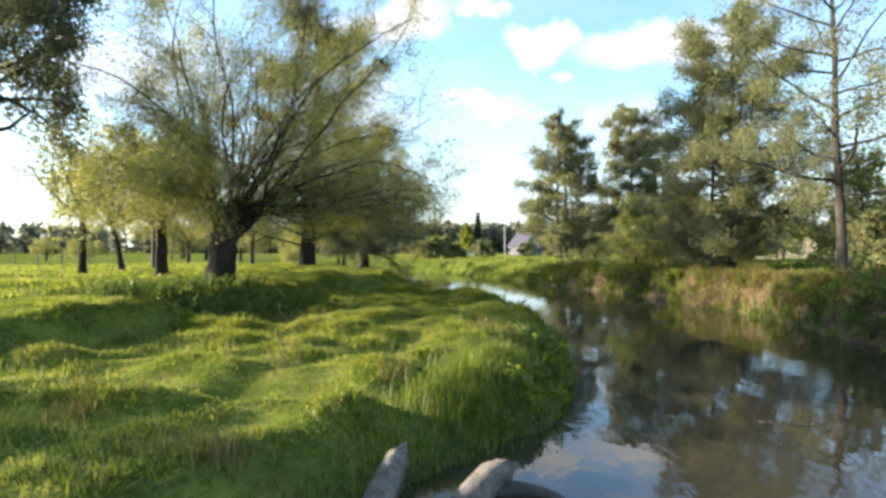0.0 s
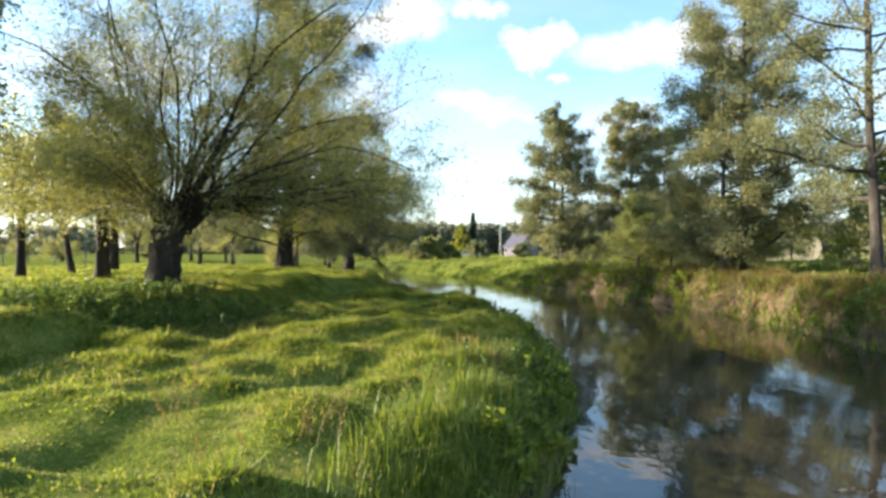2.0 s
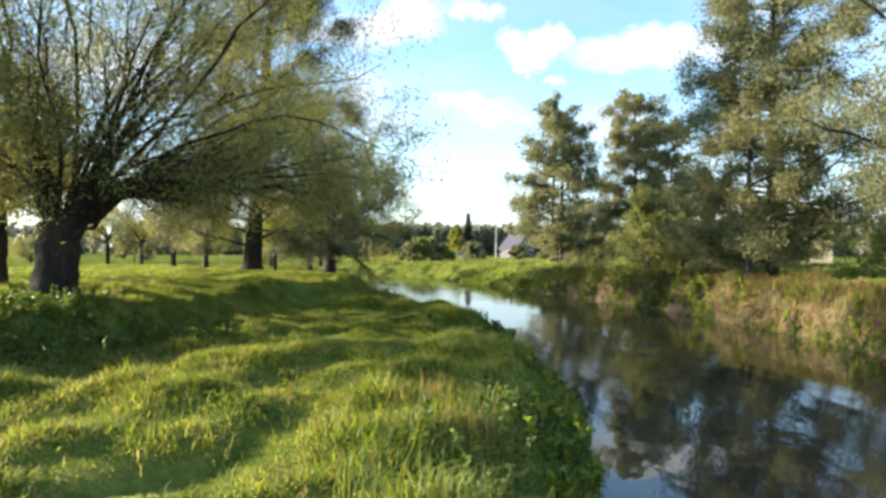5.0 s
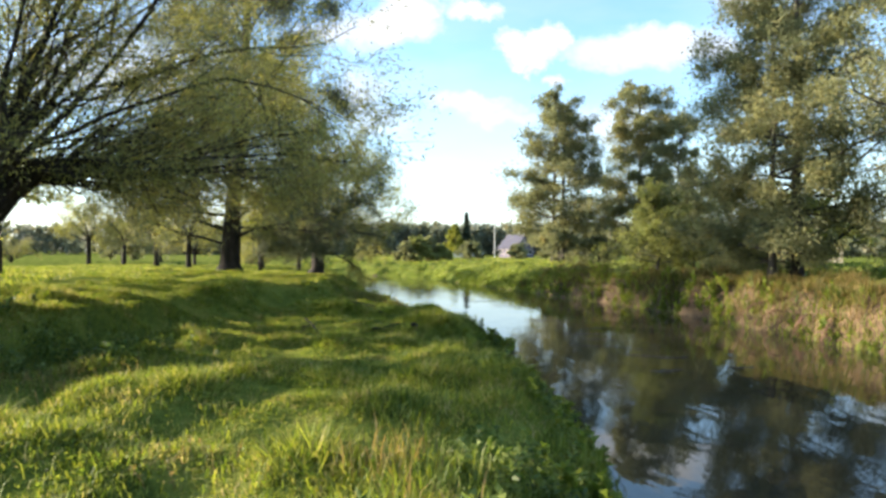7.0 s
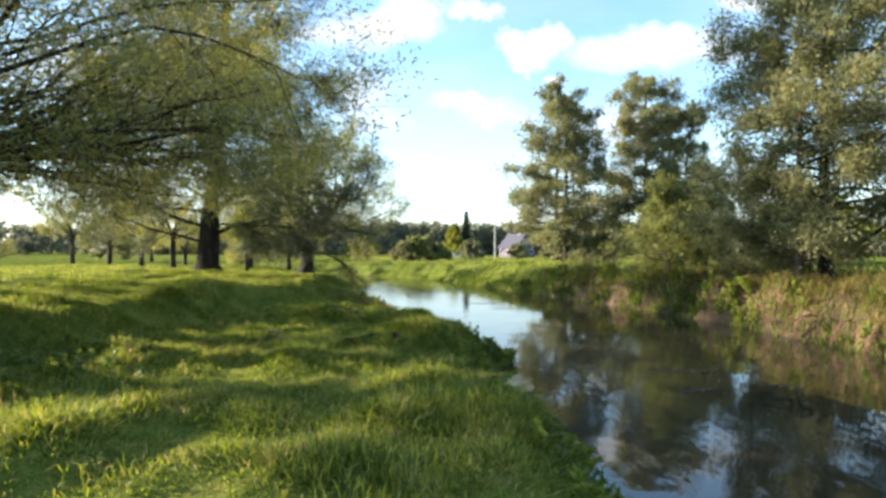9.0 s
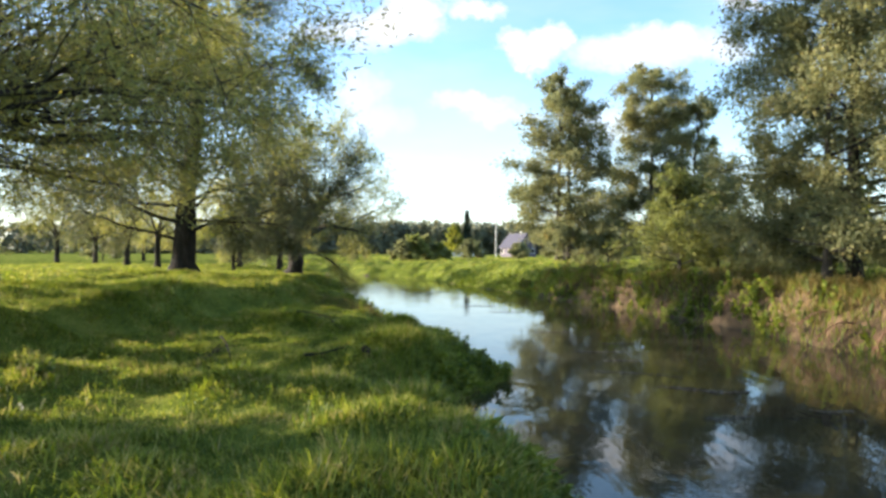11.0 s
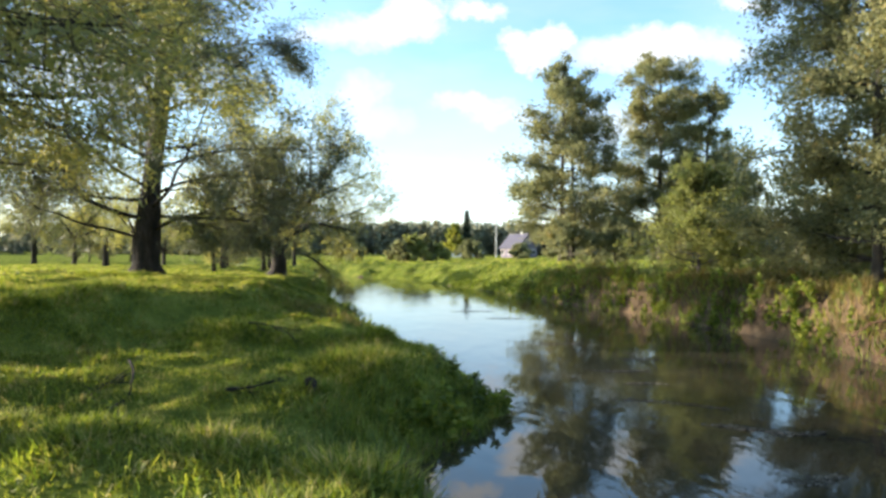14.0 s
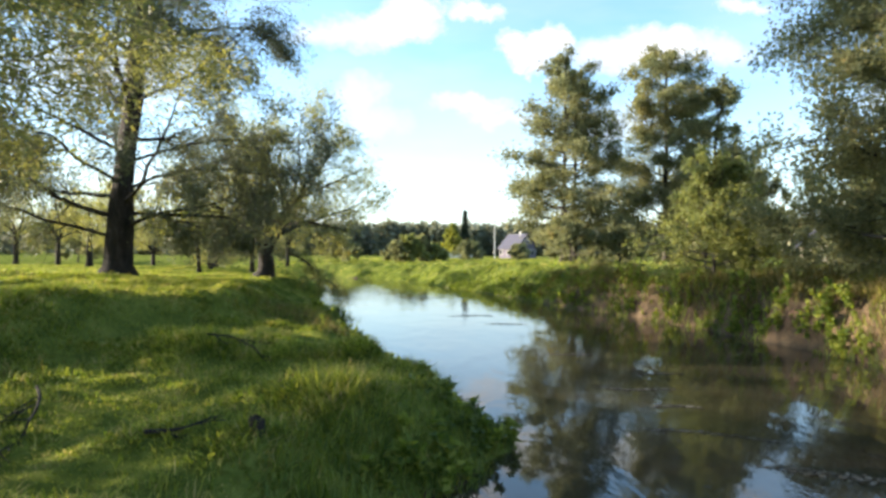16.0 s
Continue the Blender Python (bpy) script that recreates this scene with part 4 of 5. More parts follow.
def build_grass():
    rng = np.random.default_rng(9)
    # short meadow grass, thick where the camera passes
    x, y = scatter(rng, 430000, -12, 4.2, 4.4, 31)
    d, right = river_distance(x, y)
    keep = (d > 0.15) & ~right & (rng.uniform(0, 1, len(x)) < np.clip(12 / np.maximum(np.abs(x) + 4, 1), 0.4, 1))
    x, y = x[keep], y[keep]
    tuft = np.clip(0.45 + 0.5 * lumps(x, y, 0.16, 0.4) + 0.3 * lumps(x, y, 0.7, 1.3), 0.05, 1.5)
    blades("meadow_grass", rng, x, y, 0.05 + 0.16 * tuft ** 1.9 * rng.uniform(0.4, 1.25, len(x)), rng.uniform(0.012, 0.026, len(x)), rng.uniform(0.3, 1.5, len(x)), GRASS, "short uneven sunlit pasture grass", bent=False)
    x, y = scatter(rng, 120000, -36, 2.6, 36, 80)
    d, right = river_distance(x, y)
    k = (d > 0.2) & ~right
    x, y = x[k], y[k]
    blades("meadow_grass", rng, x, y, 0.03 + 0.10 * rng.uniform(0.3, 1, len(x)) * np.clip(0.6 + 0.6 * lumps(x, y, 0.24, 0.7), 0.2, 1.6), rng.uniform(0.03, 0.055, len(x)), rng.uniform(0.2, 1.0, len(x)), GRASS, "short pasture grass under the willows", bent=False)
    x, y = scatter(rng, 60000, -45, -12, 4, 40)
    blades("meadow_grass", rng, x, y, 0.06 + 0.14 * rng.uniform(0.3, 1, len(x)), rng.uniform(0.02, 0.045, len(x)), rng.uniform(0.2, 1.0, len(x)), GRASS, "short pasture grass on the terrace", bent=False)
    x, y = scatter(rng, 110000, -11, 3.4, 30.5, 43)
    d, right = river_distance(x, y)
    k = (d > 0.2) & ~right
    x, y = x[k], y[k]
    tuft = np.clip(0.5 + 0.6 * lumps(x, y, 0.16, 0.4) + 0.3 * lumps(x, y, 0.7, 1.3), 0.1, 1.8)
    blades("meadow_grass", rng, x, y, 0.03 + 0.14 * tuft ** 1.5 * rng.uniform(0.4, 1.2, len(x)), rng.uniform(0.02, 0.04, len(x)), rng.uniform(0.3, 1.4, len(x)), GRASS, "tussocky grass on the terrace slope", bent=False)
    # far field and right-hand top
    x, y = scatter(rng, 90000, -20, 45, 18, 180)
    d, right = river_distance(x, y)
    k = (d > 1.6) & right
    x, y = x[k], y[k]
    blades("field_grass", rng, x, y, 0.1 + 0.2 * rng.uniform(0.3, 1, len(x)), rng.uniform(0.04, 0.10, len(x)), rng.uniform(0.2, 0.9, len(x)), GRASS, "rough grass on the far field", bent=False)
    # lush edge of the low meadow
    x, y = scatter(rng, 260000, -6, 4.6, 2, 76)
    d, right = river_distance(x, y)
    k = (d > -0.12) & (d < 1.1 + 0.3 * np.sin(y * 1.7)) & ~right
    x, y, d = x[k], y[k], d[k]
    hh = (0.10 + 0.24 * np.exp(-((d - 0.4) / 0.5) ** 2) * np.clip(0.8 + 0.5 * lumps(x, y, 0.24, 0.7), 0.2, 1.6)) * rng.uniform(0.5, 1.2, len(x))
    blades("bank_grass", rng, x, y, hh, rng.uniform(0.012, 0.026, len(x)), rng.uniform(0.2, 0.9, len(x)), LUSH, "lush overhanging grass along the low bank")
    # tall dry reed and grass hanging over the cut bank
    x, y = scatter(rng, 330000, 2, 20, 4, 74)
    d, right = river_distance(x, y)
    clump = lumps(x, y, 0.24, 0.7) + 0.6 * lumps(x, y, 1.3, 2.5)
    k = (d > 0.35) & (d < 3.6) & right & (clump > -0.1 + 0.5 * rng.normal(0, 0.5, len(x))) & (y < 56)
    x, y, d = x[k], y[k], d[k]
    blades("dry_bank_grass", rng, x, y, rng.uniform(0.15, 0.5, len(x)) * np.clip(0.9 + 0.5 * clump[k], 0.5, 1.7), rng.uniform(0.014, 0.03, len(x)), rng.uniform(0.4, 1.4, len(x)), DRY, "tall tan dry grass drooping over the eroded bank")
    x, y = scatter(rng, 200000, -6, 20, 4, 86)
    d, right = river_distance(x, y)
    g = lumps(x, y, 0.7, 2.5)
    k = (d > -0.15) & (d < 0.8 + 0.5 * np.clip(g, -0.5, 1.5) + 2.8 * smooth(42, 55, y)) & right & ((g > -0.35) | (y > 46))
    x, y = x[k], y[k]
    blades("bank_weeds", rng, x, y, rng.uniform(0.2, 0.6, len(x)) * (1 - 0.6 * smooth(46, 60, y)), rng.uniform(0.02, 0.05, len(x)), rng.uniform(0.3, 1.1, len(x)), LUSH, "bright green weeds along the waterline")


build_grass()


def tufts(name, seed, spots, mat, label):
    """Clumps of long arching grass at (x, y, radius, height, blades)."""
    rng = np.random.default_rng(seed)
    xs, ys, hs = [], [], []
    for cx, cy, rad, h, n in spots:
        xs.append(cx + rng.normal(0, rad / 2, n)), ys.append(cy + rng.normal(0, rad / 2, n)), hs.append(h * rng.uniform(0.45, 1.15, n))
    x, y, h = np.concatenate(xs), np.concatenate(ys), np.concatenate(hs)
    blades(name, rng, x, y, h, rng.uniform(0.010, 0.018, len(x)), rng.uniform(0.15, 0.9, len(x)), mat, label)


tufts("dry_tufts", 101, [(-2.4, 6.4, 0.4, 0.4, 170), (-3.3, 6.6, 0.5, 0.22, 120), (-1.6, 6.4, 0.4, 0.2, 100), (-5.0, 8.0, 0.5, 0.3, 160), (1.6, 14.2, 0.4, 0.5, 90), (1.1, 15.6, 0.4, 0.5, 90), (-5.6, 18.9, 0.9, 0.3, 250), (-4.4, 20.0, 0.9, 0.3, 250), (-2.2, 39.5, 1.2, 0.4, 350), (-1.0, 38.6, 1.0, 0.4, 300), (0.2, 36.4, 0.8, 0.4, 250)], DRY, "pale dry grass tufts in the meadow")
tufts("tall_grass", 102, [(0.6, 10.3, 0.9, 0.52, 1000), (0.2, 9.6, 0.9, 0.42, 700), (1.2, 11.9, 1.0, 0.46, 800), (1.9, 13.0, 0.8, 0.4, 500), (0.9, 13.6, 0.9, 0.32, 500), (1.9, 15.4, 1.0, 0.32, 500), (1.3, 17.8, 0.9, 0.3, 400), (2.3, 19.6, 1.0, 0.28, 400), (1.2, 22.0, 0.8, 0.24, 300), (2.9, 28.4, 0.8, 0.28, 300), (1.2, 33.5, 0.9, 0.35, 400), (0.2, 38.6, 0.9, 0.4, 400), (-0.9, 44.5, 1.0, 0.5, 400), (-1.6, 47.8, 0.8, 0.6, 350)], LUSH, "long bright grass tussocks near the water")


def tussocks():
    """Coarse clumps of arching blades that the cattle leave standing, all over the low meadow."""
    rng = np.random.default_rng(33)
    cx, cy = scatter(rng, 1900, -9.5, 3.6, 4.5, 44)
    d, right = river_distance(cx, cy)
    keep = (d > 0.5) & ~right & (lumps(cx, cy, 0.7, 2.5) > -0.5)
    cx, cy = cx[keep], cy[keep]
    n = rng.integers(18, 46, len(cx))
    rad, tall = rng.uniform(0.08, 0.26, len(cx)), rng.uniform(0.10, 0.27, len(cx))
    i = np.repeat(np.arange(len(cx)), n)
    x, y = cx[i] + rng.normal(0, 1, len(i)) * rad[i], cy[i] + rng.normal(0, 1, len(i)) * rad[i]
    blades("tussock_grass", rng, x, y, tall[i] * rng.uniform(0.5, 1.2, len(i)), rng.uniform(0.010, 0.020, len(i)), rng.uniform(0.3, 1.3, len(i)), GRASS, "coarse tussocks standing in the grazed meadow")


tussocks()


def leafy(name, seed, spots, mat, label, leaf=(0.09, 0.03), per=60):
    """Herbs: stems with leaves, at (x, y, radius, height, stems)."""
    rng = np.random.default_rng(seed)
    soup, at, way = Soup(), [], []
    for cx, cy, rad, h, stems in spots:
        for _ in range(stems):
            x, y = cx + rng.normal(0, rad / 2), cy + rng.normal(0, rad / 2)
            hh = h * rng.uniform(0.55, 1.15)
            z = ground_z(x, y) - 0.02
            if z < -0.06:
                continue
            p = bend_path(rng, np.array([x, y, z]), np.array([rng.normal(0, 0.2), rng.normal(0, 0.2), 1]), hh, 3, 0.12, 0.1)
            soup.tube(p, [0.006, 0.005, 0.004, 0.002], 3)
            n = max(5, int(per * hh))
            u = rng.uniform(0.2, 1.05, n) * 3
            k = np.minimum(u.astype(int), 2)
            at.append(p[k] + (p[k + 1] - p[k]) * (u - k)[:, None])
            b = rng.uniform(0, 6.28, n)
            way.append(np.stack([np.cos(b), np.sin(b), np.full(n, 0.2)], -1) * 1.5)
    ob = tagged(new(name), label, "weeds", kind="stuff")
    part("stems", soup.mesh("stems"), mat, ob)
    part("leaves", leaf_mesh("leaves", rng, np.concatenate(at), np.concatenate(way), *leaf), mat, ob)


def herb_clumps():
    """Low rosettes and clover among the grass, in patches."""
    rng = np.random.default_rng(15)
    x, y = scatter(rng, 70000, -10, 3.8, 4, 44)
    d, right = river_distance(x, y)
    k = (d > 0.4) & ~right & (lumps(x, y, 0.24, 0.7) + 0.5 * rng.normal(0, 1, len(x)) > 0.55)
    x, y = x[k], y[k]
    at = np.stack([x, y, height(x, y) + rng.uniform(0.01, 0.09, len(x))], -1)
    b = rng.uniform(0, 6.28, len(x))
    ob = new("clover", leaf_mesh("clover", rng, at, np.stack([np.cos(b), np.sin(b), np.full(len(x), 0.3)], -1) * 2, 0.055, 0.017))
    ob.data.materials.append(GREENWEED)
    tagged(ob, "low clover and rosettes among the pasture grass", "herbs", kind="stuff")


herb_clumps()


def water_weed(x, y, seed, length, width, turn, label="pale strip of weed and foam drifting on the river"):
    """A drifting mat of small flat bits, broken at its edges."""
    rng = np.random.default_rng(seed)
    n = int(420 * length * width) + 90
    u, v = rng.uniform(-1, 1, n), rng.normal(0, 0.45, n)
    k = np.abs(v) < 1.1 - 0.9 * np.abs(u) + 0.2 * np.sin(9 * u)
    u, v = u[k] * length / 2, v[k] * width / 2 + 0.25 * width * np.sin(3 * u[k] + seed) + (0.35 if seed % 3 == 0 else -0.2) * (u[k] ** 2) * length * 0.3
    c, s = math.cos(radians(turn)), math.sin(radians(turn))
    at = np.stack([x + c * u - s * v, y + s * u + c * v, rng.uniform(0.004, 0.012, len(u))], -1)
    way = np.stack([np.full(len(u), c), np.full(len(u), s), np.zeros(len(u))], -1) * 2
    me = leaf_mesh("water_weed", rng, at, way, 0.075, 0.022)
    co = np.empty(len(me.vertices) * 3, np.float32)
    me.vertices.foreach_get("co", co)
    co[2::3] = np.clip(co[2::3], 0.004, 0.02)
    me.vertices.foreach_set("co", co)
    me.materials.append(FOAM)
    tagged(new("water_weed", me), label, "water weed", kind="stuff")


for i, (x, y, l, w, a) in enumerate([(6.2, 36.1, 1.5, 0.22, -4), (6.8, 31.9, 1.6, 0.2, -8), (7.0, 30.6, 1.0, 0.16, -6), (6.8, 29.0, 2.2, 0.16, -18), (7.7, 27.2, 1.8, 0.4, -12), (6.05, 10.7, 1.1, 0.22, -4), (7.2, 25.2, 1.0, 0.3, 10), (9.3, 25.6, 0.8, 0.2, -10), (7.8, 33.5, 1.1, 0.12, 0), (4.2, 46.0, 2.0, 0.2, 5), (2.0, 56.0, 2.6, 0.25, 8), (5.4, 43.0, 1.6, 0.15, -3)]):
    water_weed(x, y, 200 + i, l, w, a)

leafy("dry_stalks", 73, [(-0.9, 10.3, 0.3, 0.6, 11), (-3.0, 11.1, 0.3, 0.65, 10), (-2.1, 9.9, 0.5, 0.4, 12), (0.3, 12.0, 0.5, 0.35, 10), (-5.4, 8.6, 0.6, 0.4, 12), (-4.6, 9.2, 0.4, 0.35, 8), (0.55, 13.1, 0.5, 0.35, 8), (-0.2, 9.4, 0.5, 0.3, 10), (-2.6, 25.0, 0.8, 0.25, 14), (-4.0, 29.5, 0.8, 0.3, 14), (-1.0, 16.0, 0.6, 0.25, 10), (1.2, 27.6, 0.7, 0.3, 12)], DRY, "dry brown weed stalks standing in the grass", leaf=(0.05, 0.012), per=45)
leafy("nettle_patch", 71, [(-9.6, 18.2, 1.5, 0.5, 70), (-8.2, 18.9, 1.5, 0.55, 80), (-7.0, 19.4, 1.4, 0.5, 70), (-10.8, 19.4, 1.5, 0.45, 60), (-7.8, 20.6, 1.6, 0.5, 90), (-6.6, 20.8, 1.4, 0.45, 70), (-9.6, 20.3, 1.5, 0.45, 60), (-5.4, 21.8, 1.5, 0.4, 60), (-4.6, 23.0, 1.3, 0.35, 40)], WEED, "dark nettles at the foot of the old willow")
leafy("waterside_weeds", 74, [(14.0 + 0.2 * math.sin(i * 2.3), 24.0 + i * 0.9, 1.2, 0.5, 18) for i in range(10) if i % 3] + [(13.6 - 0.14 * i, 33.5 + i * 0.8, 1.3, 0.5, 20) for i in range(14) if i % 4 != 2] + [(12.2 - 0.42 * i, 44.0 + i * 1.15, 1.4, 0.32, 26) for i in range(22)], GREENWEED, "bright green leafy weeds along the foot of the bank", leaf=(0.13, 0.05), per=50)
leafy("bank_foot_weeds", 75, [(13.9, 28.3, 1.1, 0.81, 24), (13.5, 29.6, 0.8, 0.72, 15), (14.3, 26.2, 0.9, 0.72, 18), (13.2, 36.4, 1.2, 0.81, 26), (12.9, 38.2, 1.2, 0.77, 26), (12.4, 40.4, 1.0, 0.81, 21), (11.6, 43.6, 1.4, 0.72, 27), (10.6, 46.6, 1.4, 0.81, 27), (9.2, 50.0, 1.6, 0.5, 30), (7.6, 54.2, 1.8, 0.5, 33), (5.8, 59.0, 1.8, 0.5, 33), (3.6, 65.0, 2.0, 0.44, 33), (0.8, 72.0, 2.4, 0.44, 36)], GREENWEED, "rank bright green weeds growing out over the water", leaf=(0.17, 0.07), per=46)
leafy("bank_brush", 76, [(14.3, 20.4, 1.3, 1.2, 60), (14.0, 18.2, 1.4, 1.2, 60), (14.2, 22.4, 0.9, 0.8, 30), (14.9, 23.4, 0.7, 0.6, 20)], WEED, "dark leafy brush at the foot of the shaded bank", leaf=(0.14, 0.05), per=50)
leafy("bank_edge_dock", 77, [(0.9, 9.7, 0.5, 0.36, 16), (1.6, 10.9, 0.6, 0.42, 20), (2.2, 12.0, 0.6, 0.42, 20), (2.7, 13.4, 0.6, 0.4, 20), (3.0, 14.9, 0.6, 0.42, 20), (3.3, 16.6, 0.7, 0.4, 22), (3.5, 18.6, 0.6, 0.36, 20), (3.6, 20.6, 0.7, 0.36, 22), (3.1, 22.3, 0.6, 0.32, 16), (2.6, 26.9, 0.6, 0.34, 18), (3.7, 28.4, 0.6, 0.36, 22), (3.0, 30.2, 0.6, 0.34, 18), (2.1, 32.0, 0.6, 0.36, 18), (1.3, 34.6, 0.7, 0.4, 22), (0.3, 37.8, 0.8, 0.45, 24), (-1.0, 42.6, 0.9, 0.45, 24)], GREENWEED, "broad-leaved dock and mint crowding the edge of the bank", leaf=(0.13, 0.052), per=70)
leafy("bank_herbs", 72, [(2.3, 13.2, 0.9, 0.4, 50), (2.6, 16.0, 0.9, 0.4, 50), (3.3, 19.6, 0.8, 0.3, 40), (3.5, 28.4, 0.7, 0.35, 40), (2.2, 32.2, 0.8, 0.4, 40), (0.6, 37.6, 0.9, 0.5, 40), (-1.4, 47, 0.9, 0.5, 30)], WEED, "leafy herbs among the bank grass")

# ---- logs, snags and sticks ----
def log(name, pts, radii, mat, label, category="log", seed=5, splinter=0.0):
    """A dead log: fluted, knobbly, with a splintered far end."""
    rng = np.random.default_rng(seed)
    pts, m, k = np.array(pts, float), 22, 16
    q = np.linspace(0, len(pts) - 1, m)
    path = np.stack([np.interp(q, range(len(pts)), pts[:, i]) for i in range(3)], -1)
    rad = np.interp(q, range(len(pts)), radii)
    s = Soup()
    s.tube(path, rad, k)
    ring = s.v[0].reshape(m, k, 3)
    flute = 0.13 * np.sin(np.arange(k) * 2.35 + rng.uniform(0, 6)) + 0.09 * np.sin(np.arange(k) * 1.2 + 2)
    rough = 1 + flute[None] * np.linspace(0.6, 1.2, m)[:, None] + rng.normal(0, 0.05, (m, k))
    ring = path[:, None] + (ring - path[:, None]) * rough[..., None]
    end = path[-1] - path[-2]
    end /= np.linalg.norm(end)
    ring[-1] += end * (splinter * rng.uniform(0.0, 1.0, k))[:, None]
    ring[-2] += end * (0.4 * splinter * rng.uniform(0.0, 1.0, k))[:, None]
    s.v[0] = ring.reshape(-1, 3)
    ob = tagged(new(name, s.mesh(name)), label, category)
    ob.data.materials.append(mat)
    return ob


log("driftwood_log", [(-0.95, 5.6, -0.1), (-0.80, 6.5, 0.12), (-0.66, 7.2, 0.32), (-0.58, 7.65, 0.44), (-0.55, 7.8, 0.48)], [0.20, 0.18, 0.16, 0.14, 0.05], WEATHERED, "pale weathered log with a splintered end standing out of the bank", seed=5, splinter=0.22)
log("driftwood_log", [(-0.35, 6.1, -0.15), (0.2, 6.9, 0.06), (0.62, 7.5, 0.22), (0.80, 7.72, 0.27), (0.86, 7.8, 0.26)], [0.16, 0.18, 0.19, 0.14, 0.05], WEATHERED, "bleached broken log lying at the water's edge", seed=6, splinter=0.2)
log("driftwood_log", [(0.62, 7.35, 0.12), (1.0, 7.45, 0.10), (1.35, 7.4, 0.03), (1.6, 7.35, -0.06)], [0.13, 0.11, 0.08, 0.04], DARKWOOD, "dark wet branch stub leaning into the river", seed=7, splinter=0.1)


def branchy(name, base, way, length, rad, seed, mat, label, subs=6, leaves=0, droop=0.2):
    """A fallen or standing dead branch with forks, as one thing."""
    rng = np.random.default_rng(seed)
    root = tagged(new(name), label, "branch")
    root.location = base
    n = 8
    p = bend_path(rng, np.zeros(3), np.array(way, float), length, n, 0.13, droop)
    soup, at, ways = Soup(), [], []
    soup.tube(p, np.linspace(rad, rad * 0.2, n + 1), 7)
    part("stem", soup.mesh("stem"), mat, root)
    for i in range(subs):
        k = 1 + int((n - 2) * (i + 0.5) / subs)
        t = p[k + 1] - p[k]
        t /= np.linalg.norm(t)
        q = bend_path(rng, p[k], side_way(rng, t, 30, 60), length * rng.uniform(0.2, 0.4), 4, 0.15, droop)
        s = Soup()
        s.tube(q, np.linspace(rad * 0.4, 0.004, 5), 5)
        for j in range(1, 5):
            w = bend_path(rng, q[j], side_way(rng, t, 20, 70), length * 0.12, 2, 0.15, droop)
            s.tube(w, [0.01, 0.007, 0.004], 3)
            if leaves:
                m = rng.integers(leaves // 2, leaves)
                at.append(w[rng.integers(0, 3, m)] + rng.normal(0, 0.14, (m, 3))), ways.append(np.repeat((w[2] - w[0])[None], m, 0))
        part("fork", s.mesh("fork"), mat, root)
    if leaves:
        part("leaves", leaf_mesh("leaves", rng, np.concatenate(at), np.concatenate(ways), 0.18, 0.03), WILLOW_LEAF, root)
    return root


branchy("fallen_branch", (-5.9, 55.4, ground_z(-5.9, 55.4) + 1.4), (0.9, -0.3, 0.0), 3.6, 0.07, 91, BARK, "broken willow branch hanging over the water", subs=10, leaves=60, droop=0.9)
branchy("dead_branch", (-2.2, 27.3, ground_z(-2.2, 27.3) + 0.24), (0.85, -0.5, -0.06), 1.9, 0.022, 92, BARK, "dead dark branch lying in the grass", subs=5, droop=0.12)
branchy("dead_branch", (-0.15, 25.8, ground_z(-0.15, 25.8) + 0.05), (1.0, -0.02, 0.0), 0.75, 0.026, 93, BARK, "short dark stick lying in the meadow", subs=2, droop=0.02)
branchy("dead_branch", (-1.5, 31.0, ground_z(-1.5, 31.0) + 0.3), (0.8, -0.3, 0.1), 1.4, 0.02, 94, BARK, "dead dark branch lying in the grass", subs=4, droop=0.3)
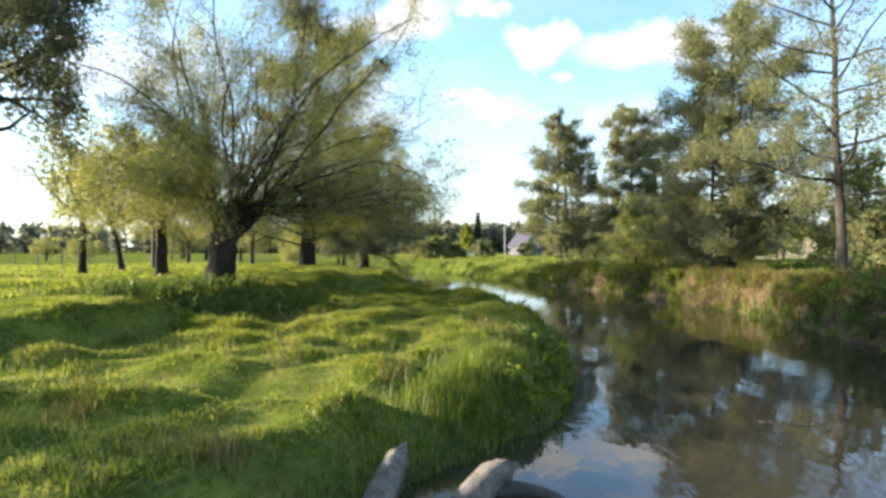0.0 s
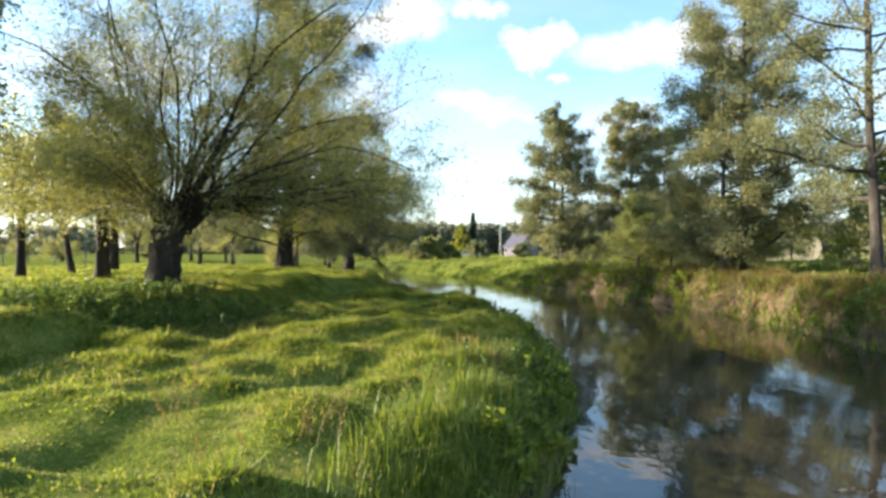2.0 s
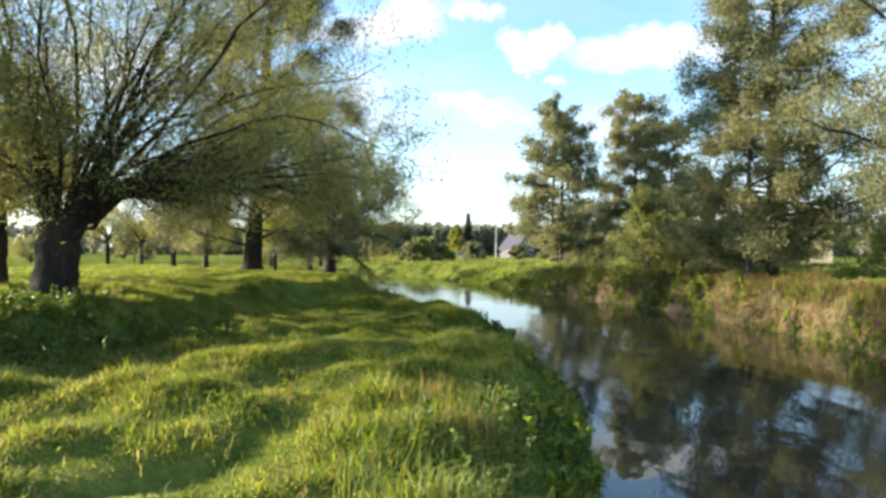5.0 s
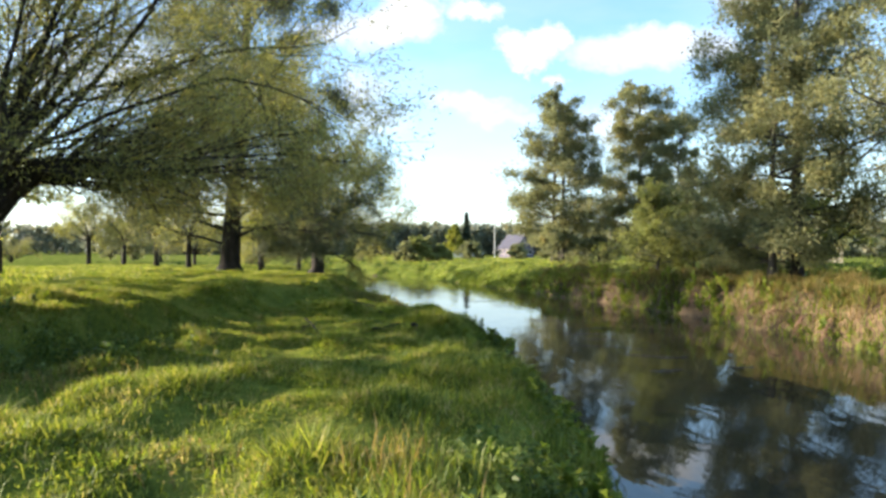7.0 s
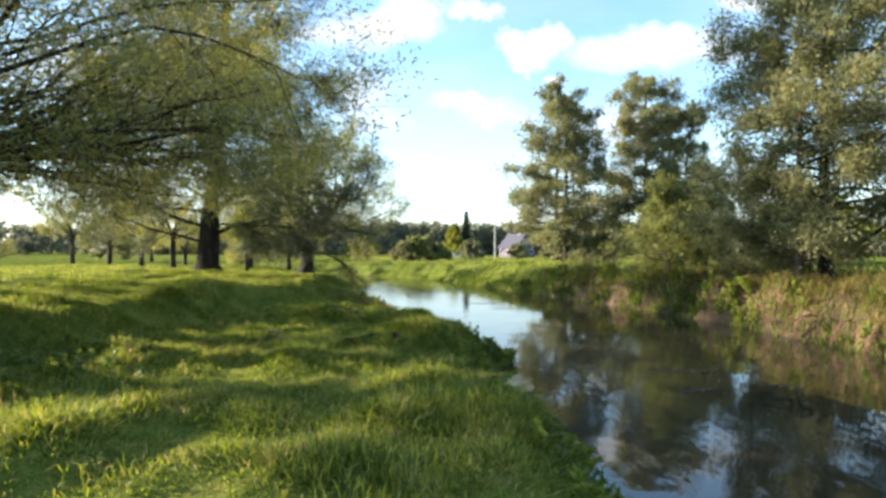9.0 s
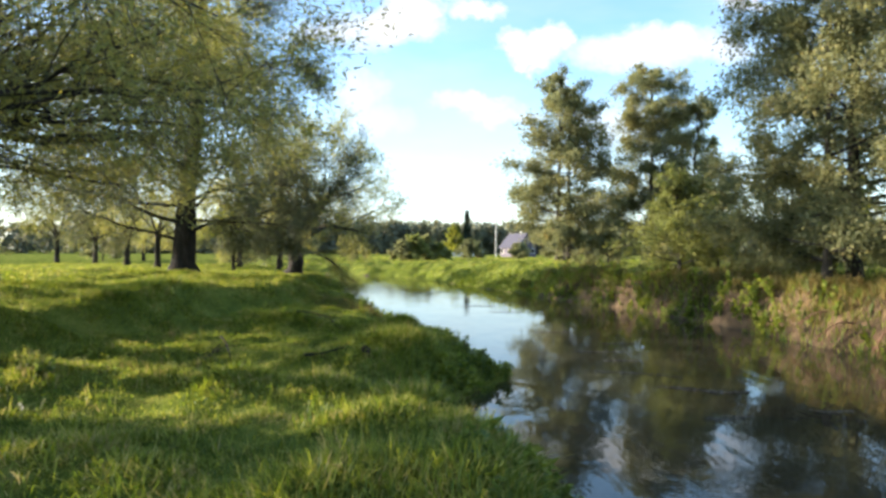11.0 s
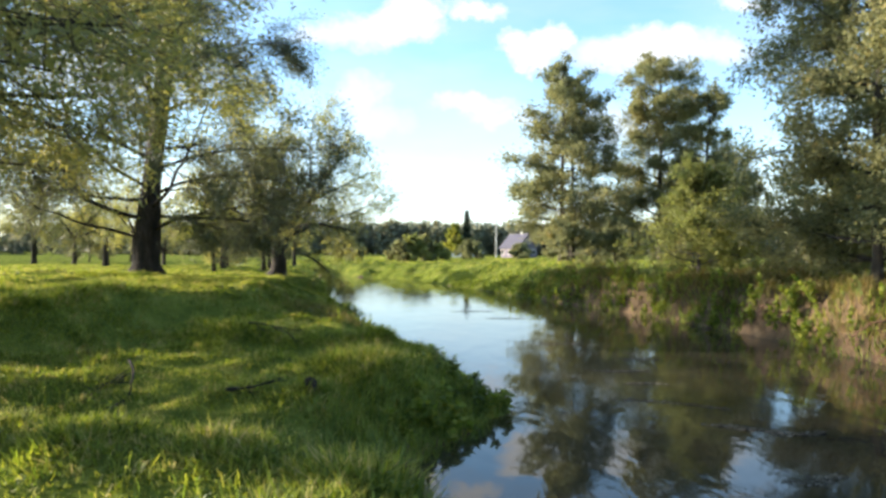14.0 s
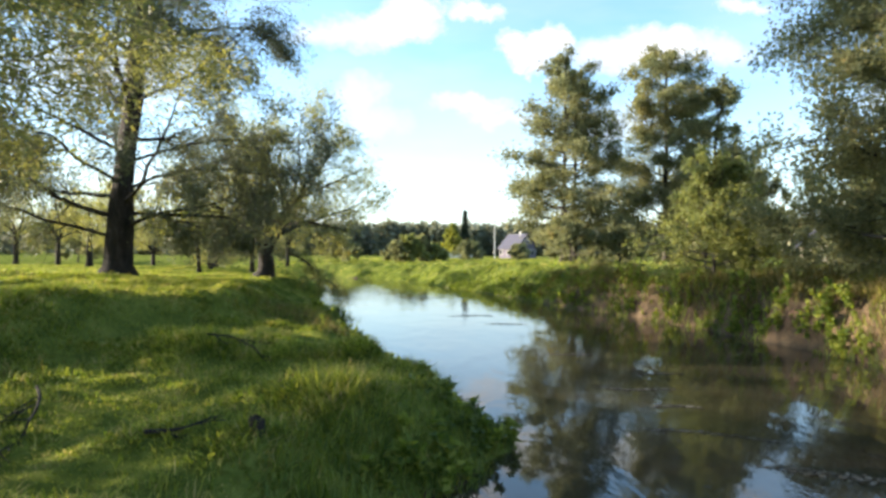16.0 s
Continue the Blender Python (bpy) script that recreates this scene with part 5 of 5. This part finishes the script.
log("stump", [(0.95, 25.8, ground_z(0.95, 25.8) - 0.1), (0.95, 25.82, ground_z(0.95, 25.8) + 0.13), (0.96, 25.82, ground_z(0.95, 25.8) + 0.16)], [0.08, 0.07, 0.03], BARK, "small dark stump in the grass", "stump")


for _i, (_x, _y, _l) in enumerate([(14.75, 24.9, 1.1), (14.9, 25.4, 0.9), (14.6, 31.0, 1.2), (14.35, 32.2, 1.3), (14.2, 33.2, 1.2), (14.5, 29.8, 0.9), (13.7, 37.4, 1.0)]):
    branchy("root_tangle", (_x, _y, ground_z(_x, _y) + 0.25), (-0.9, 0.25 * math.sin(_i * 2.2), 0.15), _l, 0.03, 120 + _i, ROOT, "tangle of dead reddish roots hanging from the eroded bank", subs=9, droop=1.5)


def garden_fence(x, y, panels, label):
    """A low pale fence: posts and solid boards, each bay a part."""
    root = tagged(new("garden_fence"), label, "fence")
    root.location = (x, y, ground_z(x, y) - 0.05)
    bm = bmesh.new()
    box(bm, -0.06, -0.06, 0, 0.06, 0.06, 1.5)
    post = part("post", bm, CONCRETE, root)
    bm = bmesh.new()
    for i in range(3):
        box(bm, 0.08, -0.02, 0.15 + i * 0.42, 1.72, 0.02, 0.5 + i * 0.42)
    board = part("boards", bm, PLASTER, root)
    for i in range(1, panels + 1):
        q = part("post", post.data, CONCRETE, root)
        q.location = (1.8 * i, 0, 0)
        if i < panels and i % 3 != 2:
            w = part("boards", board.data, PLASTER, root)
            w.location = (1.8 * i, 0, 0)


garden_fence(6.6, 186.0, 5, "low pale board fence at the edge of the field")


def fence_post(x, y, h):
    s = Soup()
    s.tube([(0, 0, -0.2), (0.01, 0, h * 0.5), (0.02, 0.01, h), (0.02, 0.01, h + 0.02)], [0.07, 0.065, 0.06, 0.02], 7)
    ob = tagged(new("fence_post", s.mesh("fence_post")), "weathered wooden pasture fence post", "fence post", "pasture fence posts")
    ob.data.materials.append(WEATHERED)
    ob.location = (x, y, ground_z(x, y))
    return ob


_p = fence_post(-27.0, 50.0, 1.2)
for i in range(1, 12):
    x, y = -27.0 - 4.0 * i, 50.0 + 2.6 * i
    copy_thing(_p, pose(x, y, ground_z(x, y), 0, 1.5 * math.sin(i * 2.0), 40 * i))
